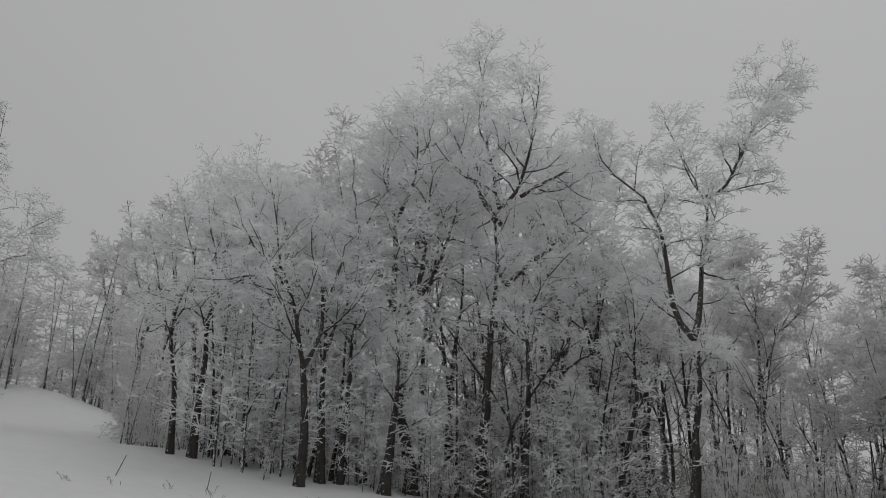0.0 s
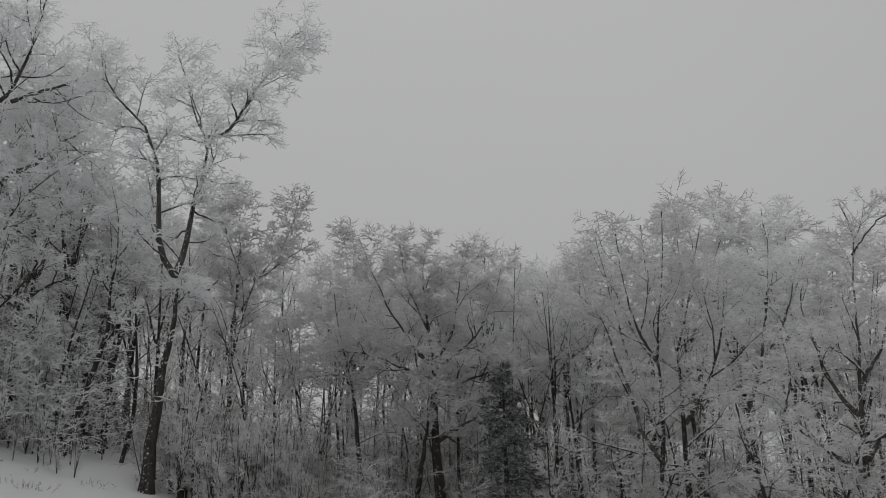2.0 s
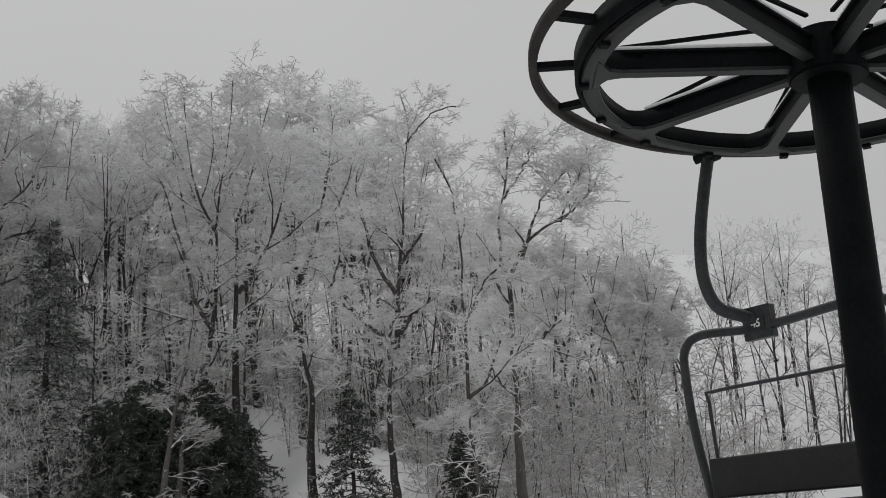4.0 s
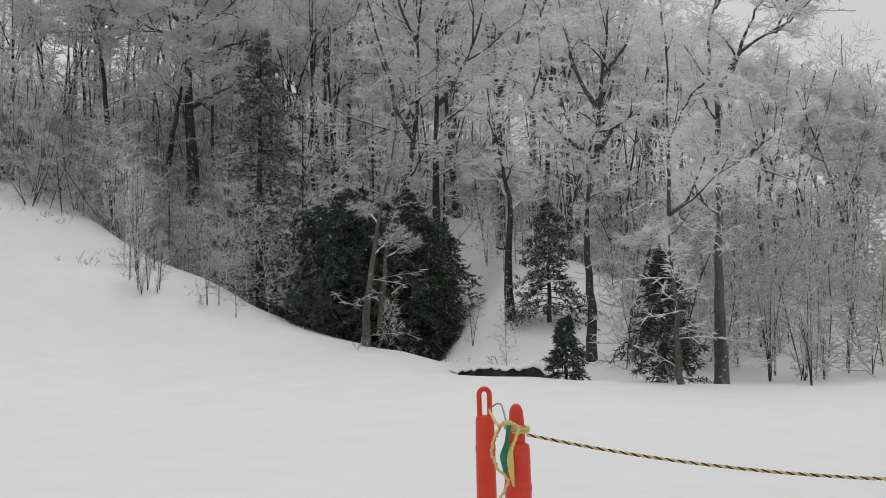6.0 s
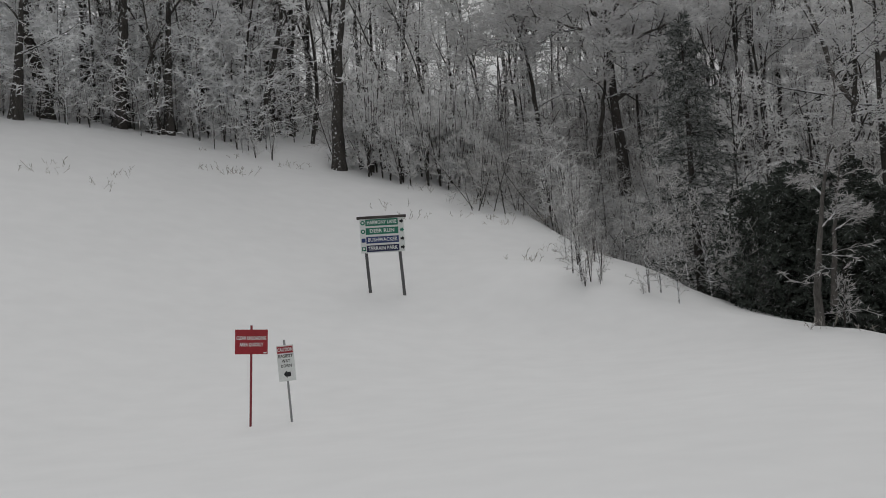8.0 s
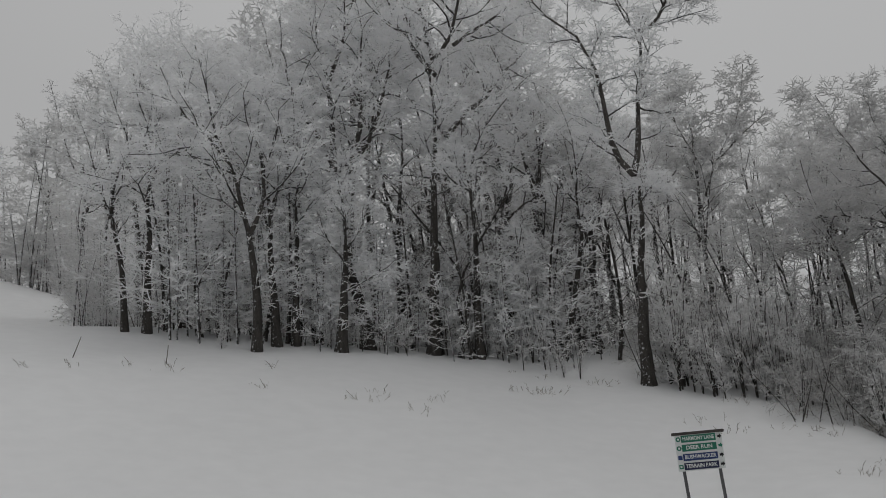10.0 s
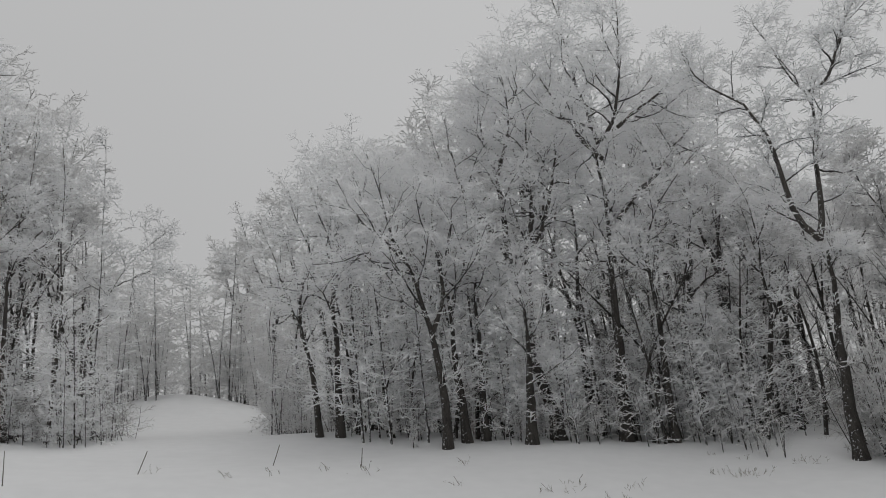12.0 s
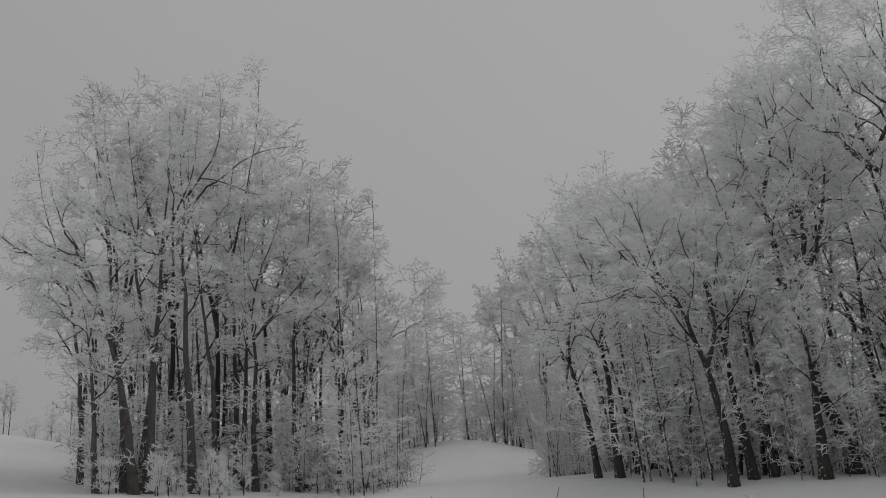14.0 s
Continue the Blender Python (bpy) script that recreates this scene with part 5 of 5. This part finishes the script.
def caution_sign():
    x, y = 3.26, 18.6
    sign = thing("caution_sign", "white upright caution sign with red header on a steel post", "sign", pose(x, y, float(ground(x, y)) - 0.03, 0, -2.0, -10))
    part("post", tube_mesh("post", [(0, 0.02, -0.3), (0, 0.02, 0.8), (0, 0.02, 1.45)], 0.02, 8, STEEL), None, sign, "galvanised steel post")
    panel = part("panel", box(0.295, 0.012, 0.62, (0, -0.012, 1.05), 0.004), WHITE, sign)
    header = part("header", box(0.27, 0.004, 0.115, (0, -0.0195, 1.28)), RED, panel, "red header band")
    lettering("lettering", "CAUTION", 0.085, WHITE, header, pose(0, -0.0235, 1.28, 90), 0.26)
    for words, z, w in (("EASIEST", 1.17, 0.25), ("WAY", 1.085, 0.15), ("DOWN", 1.00, 0.18)):
        lettering("lettering", words, 0.075, BLACK, panel, pose(0, -0.0195, z, 90), w)
    pts = [(-0.06, 0.86), (0.0, 0.925), (0.0, 0.895), (0.065, 0.895), (0.065, 0.815), (0.0, 0.815), (0.0, 0.79)]
    bm = bmesh.new()
    bm.faces.new([bm.verts.new((px, -0.0205, pz)) for px, pz in pts])
    part("arrow", bm, BLACK, panel)


caution_sign()

# ---- canes in the snow ----
for az, r, lean, h in ((-30.3, 43.8, 1, 1.3), (-23.85, 45.3, 22, 1.0), (-16.95, 46.7, 20, 0.95), (-12.3, 46.4, 7, 0.8)):
    cane = thing("marker_cane", "thin weathered bamboo marker cane leaning in the snow", "cane", stand(az, r) @ pose(0, 0, 0, 0, lean, 0), "marker canes")
    part("shaft", tube_mesh("shaft", [(0, 0, -0.2), (0.004, 0, h * 0.5), (0, 0, h)], 0.02, 6, CANE, [0.022, 0.02, 0.016]), None, cane)


# ---- orange posts and the rope ----
def marker_post(m, label, solid=False):
    post = thing("marker_post", label, "post", m, "orange rope posts")
    prof = ((-0.16, 0.056), (0.02, 0.056), (0.25, 0.0535), (0.26, 0.056), (0.285, 0.056), (0.295, 0.053), (0.60, 0.051), (0.61, 0.0535),
            (0.63, 0.0535), (0.64, 0.051), (0.765, 0.049), (0.785, 0.045), (0.792, 0.030))
    part("body", tube_mesh("body", [(0, 0, z) for z, _ in prof], 0, 20, ORANGE, [r for _, r in prof]), None, post)
    if solid:
        tongue = ((0.77, 0.033), (0.81, 0.032), (0.88, 0.029), (0.91, 0.026), (0.93, 0.019), (0.94, 0.008))
        part("handle", tube_mesh("handle", [(0, 0, z) for z, _ in tongue], 0, 16, ORANGE, [r for _, r in tongue], 0.8), None, post, "moulded handle seen edge-on")
    else:
        a = np.linspace(0, np.pi, 11)
        loop = [(-0.026, 0, 0.76), (-0.027, 0, 0.84)] + [(-0.027 * math.cos(t), 0, 0.90 + 0.03 * math.sin(t)) for t in a] + [(0.027, 0, 0.84), (0.026, 0, 0.76)]
        part("handle", tube_mesh("handle", smooth_line(loop, 40), 0.0135, 10, ORANGE), None, post, "moulded loop handle")
    return post


P1 = place(43.85, 5.9)
P2 = place(45.45, 4.4)
marker_post(pose(P1[0], P1[1], 0.19, 0, -1, -40), "orange plastic marker post with a looped handle, in snow")
marker_post(pose(P2[0], P2[1], 0.252, 0, -1, -45), "orange plastic marker post turned edge-on with ribbons", True)
marker_post(pose(*place(86, 5.2)[:2], 0.29, 0, 0, 10), "orange plastic marker post holding the rope")


def twisted_rope():
    knot = Vector((P2[0] + 0.005, P2[1] - 0.03, 1.076))
    end = Vector((*place(86, 5.2)[:2], 1.22))
    rope = thing("rope", "yellow and black twisted rope strung between the orange posts", "rope")
    n = 900
    t = np.linspace(0, 1, n)[:, None]
    line = np.array(knot) * (1 - t) + np.array(end) * t
    line[:, 2:] -= 0.2 * 4 * t * (1 - t)
    length = float(np.linalg.norm(np.diff(line, axis=0), axis=1).sum())
    ph = (t * length / 0.043 * 2 * np.pi)[:, 0]
    T = unit(np.gradient(line, axis=0))
    A = unit(np.cross(T, [0, 0, 1.0]))
    B = np.cross(T, A)
    for shift, mat, label, rad in ((0.0, CORD, "pale yellow strand", 0.0048), (np.pi, CORD_BLACK, "black strand", 0.0036)):
        P = line + 0.0028 * (A * np.cos(ph + shift)[:, None] + B * np.sin(ph + shift)[:, None])
        part("strand", tube_mesh("strand", P, rad, 5, mat), None, rope, label)


twisted_rope()


def ribbons_on_post():
    """Knotted cord, wire hook and plastic ribbons on the two orange posts."""
    away = Vector((math.sin(radians(45.6)), math.cos(radians(45.6)), 0))
    right = Vector((away.y, -away.x, 0))
    at = Vector((P2[0], P2[1], 1.104)) - away * 0.045 - right * 0.009

    def run(*points):
        return [tuple(at + right * x + Vector((0, 0, z)) + away * d) for x, z, d in points]
    rng = np.random.default_rng(3)
    knot = thing("knotted_cord", "frayed yellow cord knotted between two orange posts", "cord")
    link = run((-0.150, -0.087, 1.53), (-0.126, -0.115, 1.35), (-0.091, -0.09, 0.85), (-0.069, -0.008, 0.15), (-0.039, 0.023, 0.0), (-0.011, 0.007, 0.0), (0.017, 0.002, 0.01))
    part("tie", tube_mesh("tie", smooth_line(link, 40) + rng.normal(0, 0.0015, (40, 3)), 0.007, 7, CORD), None, knot)
    t = np.linspace(0, 1, 120)
    c = Vector((P2[0], P2[1], 0))
    coil = [tuple(c + Vector((0.033 * math.cos(6.28 * 2.3 * s), 0.030 * math.sin(6.28 * 2.3 * s), 1.080 + 0.024 * s))) for s in t]
    part("knot", tube_mesh("knot", coil, 0.006, 6, CORD), None, knot)
    bundle = run((-0.05, 0.012, 0.0), (-0.035, 0.026, -0.012), (-0.018, 0.01, 0.006), (-0.034, -0.006, -0.012), (-0.05, 0.006, 0.006), (-0.03, 0.02, -0.016), (-0.008, 0.012, -0.01), (0.004, -0.008, -0.012))
    part("bundle", tube_mesh("bundle", smooth_line(bundle, 60), 0.0065, 6, CORD), None, knot, "tangled loops of cord")
    tail = run((-0.069, -0.012, 0.15), (-0.086, -0.036, 0.05), (-0.098, -0.072, 0.0), (-0.096, -0.108, 0.0), (-0.072, -0.153, -0.03), (-0.040, -0.187, -0.05), (-0.054, -0.228, -0.05), (-0.073, -0.279, -0.03), (-0.064, -0.314, -0.05), (-0.05, -0.36, -0.05), (-0.06, -0.42, -0.05))
    part("tail", tube_mesh("tail", smooth_line(tail, 80) + rng.normal(0, 0.0022, (80, 3)), 0.006, 6, CORD), None, knot, "loose hanging tail")
    hook = run((-0.145, -0.084, 1.52), (-0.110, -0.054, 1.45), (-0.085, -0.046, 1.35), (-0.061, 0.003, 0.55), (-0.046, 0.021, 0.05))
    part("hook", tube_mesh("hook", smooth_line(hook, 24), 0.0042, 6, STEEL), None, knot, "thin bent wire hook")
    for mat, label, points, wide in ((TAPE_GREEN, "green plastic ribbon hanging from the knot", ((-0.034, 0.013, -0.02), (-0.043, -0.055, -0.025), (-0.052, -0.105, -0.02), (-0.049, -0.173, -0.02)), 0.017),
                                     (TAPE_YELLOW, "yellow plastic ribbon hanging from the knot", ((0.005, 0.009, -0.05), (-0.011, -0.036, -0.055), (-0.029, -0.086, -0.05), (-0.027, -0.150, -0.05), (-0.018, -0.210, -0.055)), 0.013)):
        tape = thing("ribbon", label, "ribbon", group="ribbons on the posts")
        line = smooth_line(run(*points), 20)
        V = []
        for i, p in enumerate(line):
            q = i / 19
            tw = Vector(right) * math.cos(0.9 * math.sin(5 * q)) + away * math.sin(0.9 * math.sin(5 * q))
            h = wide * (0.4 + 0.6 * min(1, q * 2.5)) * (1 if q < 0.85 else 1 - 2.5 * (q - 0.85))
            V += [tuple(Vector(p) - tw * h), tuple(Vector(p) + tw * h), tuple(Vector(p) + tw * h + away * 0.003), tuple(Vector(p) - tw * h + away * 0.003)]
        i = np.arange(80).reshape(20, 4)
        Q = np.concatenate([np.stack([i[:-1, k], i[:-1, (k + 1) % 4], i[1:, (k + 1) % 4], i[1:, k]], -1) for k in range(4)])
        part("tape", link_mesh("tape", V, Q, None, mat, True), None, tape)


ribbons_on_post()


# ---- lift wheel and chair ----
def ring(name, r0, r1, z0, z1, mat, n=96):
    """A ring of rectangular section."""
    a = np.arange(n) * 2 * np.pi / n
    c = np.stack([np.cos(a), np.sin(a)], -1)
    V = np.concatenate([np.concatenate([c * r, np.full((n, 1), z)], 1) for r, z in ((r0, z0), (r1, z0), (r1, z1), (r0, z1))])
    i = np.arange(4 * n).reshape(4, n)
    Q = np.concatenate([np.stack([i[k], np.roll(i[k], -1), np.roll(i[(k + 1) % 4], -1), i[(k + 1) % 4]], -1) for k in range(4)])
    return link_mesh(name, V, Q, None, mat)


def bullwheel():
    normal = Vector((0.07, 0.002, 1.0)).normalized()
    m = Matrix.Translation((7.132, 2.148, 4.226)) @ normal.to_track_quat("Z", "Y").to_matrix().to_4x4() @ Matrix.Scale(1.077, 4)
    wheel = thing("lift_bullwheel", "large dark steel chairlift wheel with spokes on a mast", "lift wheel", m)
    part("guard_ring", ring("guard_ring", 1.785, 1.84, 0.03, 0.10, RUBBER), None, wheel, "outer steel ring round the rim")
    rim = part("rim", ring("rim", 1.42, 1.51, -0.06, 0.06, LIFT), None, wheel)
    # The paler plate paints light from the snow onto the underside.
    part("rim_plate", ring("rim_plate", 1.40, 1.505, -0.085, -0.064, LIFT_UNDER), None, rim, "underside of the rim, toned paler as lit from below")
    part("groove", ring("groove", 1.515, 1.55, -0.055, 0.10, LIFT), None, rim, "raised cable groove")
    for k in range(16):
        a = 2 * math.pi * (k + 0.3) / 16
        t = Matrix.Rotation(a, 4, "Z")
        part("bracket", box(0.26, 0.07, 0.045, (0, 0, 0), 0.006, None), LIFT, wheel).matrix_basis = t @ Matrix.Translation((1.665, 0, 0.06))
        part("bolt_block", box(0.06, 0.06, 0.03, (0, 0, 0), 0.006), LIFT, wheel).matrix_basis = t @ Matrix.Translation((1.49, 0, -0.095))
    for k in range(8):
        a = radians(34.5 + 45 * k)
        t = Matrix.Rotation(a, 4, "Z")
        bm = bmesh.new()
        outline = []
        for s in np.linspace(0, 1, 16):
            outline.append((0.2 + 1.23 * s, 0.036 + 0.17 * (1 - math.sqrt(1 - min(1.0, max(0, (s - 0.86) / 0.14)) ** 2))))
        ring_pts = [(x, w) for x, w in outline] + [(x, -w) for x, w in outline[::-1]]
        lo = [bm.verts.new((x, w, -0.09)) for x, w in ring_pts]
        hi = [bm.verts.new((x, w, -0.065)) for x, w in ring_pts]
        bm.faces.new(lo[::-1]), bm.faces.new(hi)
        for q in range(len(lo)):
            bm.faces.new((lo[q - 1], lo[q], hi[q], hi[q - 1]))
        bmesh.ops.recalc_face_normals(bm, faces=bm.faces)
        spoke = part("spoke", bm, LIFT_UNDER, wheel, "lower flange toned paler as lit, web black as in shadow")
        spoke.matrix_basis = t
        part("web", box(1.26, 0.025, 0.12, (0.82, 0, -0.005), 0.005), LIFT, spoke)
        part("top_flange", box(1.24, 0.075, 0.018, (0.81, 0, 0.062), 0.006), LIFT, spoke)
        tie = part("tie_bar", box(1.14, 0.03, 0.024, (0, 0, 0), 0.006, None), LIFT, spoke, "thin tie bar running down to the spoke")
        tie.matrix_basis = Matrix.Translation((0.76, 0, 0.155)) @ Matrix.Rotation(0.11, 4, "Y")
        part("snow", box(1.04, 0.06, 0.035, (0.84, 0, 0.085), 0.015), SNOW, spoke, "snow lying on the spoke")
        for side in (-1, 1):
            bend = [(1.12, 0.012 * side, 0.0), (1.26, 0.03 * side, 0.0), (1.35, 0.075 * side, 0.0), (1.405, 0.15 * side, 0.0), (1.425, 0.26 * side, 0.0)]
            line = smooth_line(bend, 12)
            V = np.concatenate([line + (0, 0, -0.065), line + (0, 0, 0.055), line + (0.012, -0.02 * side, 0.055), line + (0.012, -0.02 * side, -0.065)])
            q = np.arange(48).reshape(4, 12)
            Q = np.concatenate([np.stack([q[k, :-1], q[k, 1:], q[(k + 1) % 4, 1:], q[(k + 1) % 4, :-1]], -1) for k in range(4)])
            part("fillet", link_mesh("fillet", V, Q, None, LIFT, True), None, spoke)
    bm = bmesh.new()
    bmesh.ops.create_cone(bm, segments=32, radius1=0.24, radius2=0.21, depth=0.30, cap_ends=True)
    bmesh.ops.bevel(bm, geom=bm.edges[:], offset=0.015, segments=2, affect="EDGES")
    part("hub", bm, LIFT, wheel)
    inv = m.inverted()
    g = float(ground(7.132, 2.148))
    foot = [inv @ Vector((7.132, 2.148, g - 0.4)), inv @ Vector((7.132, 2.148, 2.3)), inv @ Vector((7.132, 2.148, 4.15))]
    part("mast", tube_mesh("mast", [tuple(v) for v in foot], 0.13, 20, LIFT), None, wheel, "round steel mast under the hub")


bullwheel()


def lift_chair():
    along = Vector((0.90, -0.34, -0.10))
    left, right = Vector((8.15, 5.08, 2.67)) + along, Vector((7.66, 2.90, 2.78)) + along
    ex = (right - left).normalized()
    ey = Vector((0, 0, 1)).cross(ex).normalized()
    ez = ex.cross(ey)
    hang = Vector((8.06, 4.49, 4.52)) + along
    m = Matrix((ex, ey, ez)).transposed().to_4x4()
    m.translation = hang
    chair = thing("lift_chair", "grey steel chairlift chair hanging from the wheel rim", "lift chair", m)
    inv = m.inverted()

    def loc(x, y, z):
        return tuple(inv @ (Vector((x, y, z)) + along))
    L, R = np.array(inv @ left), np.array(inv @ right)
    wid = float(R[0] - L[0])
    cx = np.array(loc(8.17, 4.24, 2.83))
    hanger = [loc(8.05, 4.47, 4.50), loc(8.01, 4.55, 4.12), loc(7.96, 4.62, 3.64), loc(7.96, 4.63, 3.25), loc(8.0, 4.55, 2.99), loc(8.08, 4.40, 2.90), tuple(cx)]
    part("hanger", tube_mesh("hanger", smooth_line(hanger, 40), 0.058, 14, CHAIR_PAINT), None, chair, "curved hanger tube")
    grip = part("grip", box(0.16, 0.14, 0.20, tuple(np.array(loc(8.05, 4.47, 4.46))), 0.03), LIFT, chair, "cable grip")
    part("grip_pin", tube_mesh("grip_pin", [loc(8.02, 4.62, 4.40), loc(8.04, 4.40, 4.44)], 0.045, 12, LIFT), None, grip)
    plate = part("number_plate", box(0.30, 0.10, 0.30, tuple(cx + np.array((0.0, 0, -0.02))), 0.012), CHAIR_PAINT, chair, "box with the chair number")
    near = -1.0 if (inv @ Vector((0, 0, 2))).y < cx[1] else 1.0
    panel = part("panel", box(0.20, 0.006, 0.14, tuple(cx + np.array((-0.01, near * 0.053, -0.03)))), LIFT_UNDER, plate)
    lettering("lettering", "45", 0.10, WHITE, panel, Matrix.Translation(tuple(cx + np.array((0.0, near * 0.058, -0.03)))) @ pose(0, 0, 0, 90, 0, 0 if near < 0 else 180))
    d = near * -0.05
    bail = [(L[0] + 0.04, d + 0.12, L[2] - 1.55), (L[0] - 0.01, d + 0.04, L[2] - 0.8), (L[0], d, L[2] - 0.22), (L[0] + 0.08, 0, L[2] - 0.02), (L[0] + 0.28, 0, L[2] + 0.08),
            (cx[0], cx[1], cx[2] - 0.06), (R[0] - 0.42, 0, R[2] + 0.07), (R[0] - 0.12, 0, R[2] + 0.03), (R[0] + 0.02, d, R[2] - 0.22), (R[0] + 0.03, d + 0.04, R[2] - 0.8), (R[0] - 0.02, d + 0.12, R[2] - 1.55)]
    part("bail", tube_mesh("bail", smooth_line(bail, 70), 0.042, 12, CHAIR_PAINT), None, chair, "bent tube frame round the seat")
    bar = [(L[0] + 0.20, 0.10, L[2] - 1.3), (L[0] + 0.19, 0.10, L[2] - 0.52), (L[0] + 0.24, 0.10, L[2] - 0.44), (0.5 * (L[0] + R[0]), 0.10, 0.5 * (L[2] + R[2]) - 0.43), (R[0] - 0.06, 0.10, R[2] - 0.42), (R[0] - 0.01, 0.10, R[2] - 0.50), (R[0] - 0.0, 0.10, R[2] - 1.3)]
    part("back_bar", tube_mesh("back_bar", smooth_line(bar, 60), 0.018, 8, CHAIR_PAINT), None, chair, "thin bar across the back")
    mx, mz = 0.5 * (L[0] + R[0]), 0.5 * (L[2] + R[2])
    part("backrest", box(wid - 0.2, 0.06, 0.36, (mx, 0.10, mz - 1.22), 0.02), BLACK, chair, "black padded backrest")
    part("seat", box(wid - 0.12, 0.5, 0.09, (mx, -0.12, mz - 1.52), 0.03), BLACK, chair, "black padded seat")
    chair.matrix_world = Matrix.Translation((8.30, 3.52, 4.2)) @ Matrix.Rotation(radians(-1.9), 4, "Z") @ m.to_3x3().to_4x4() @ Matrix.Scale(0.88, 4)


lift_chair()
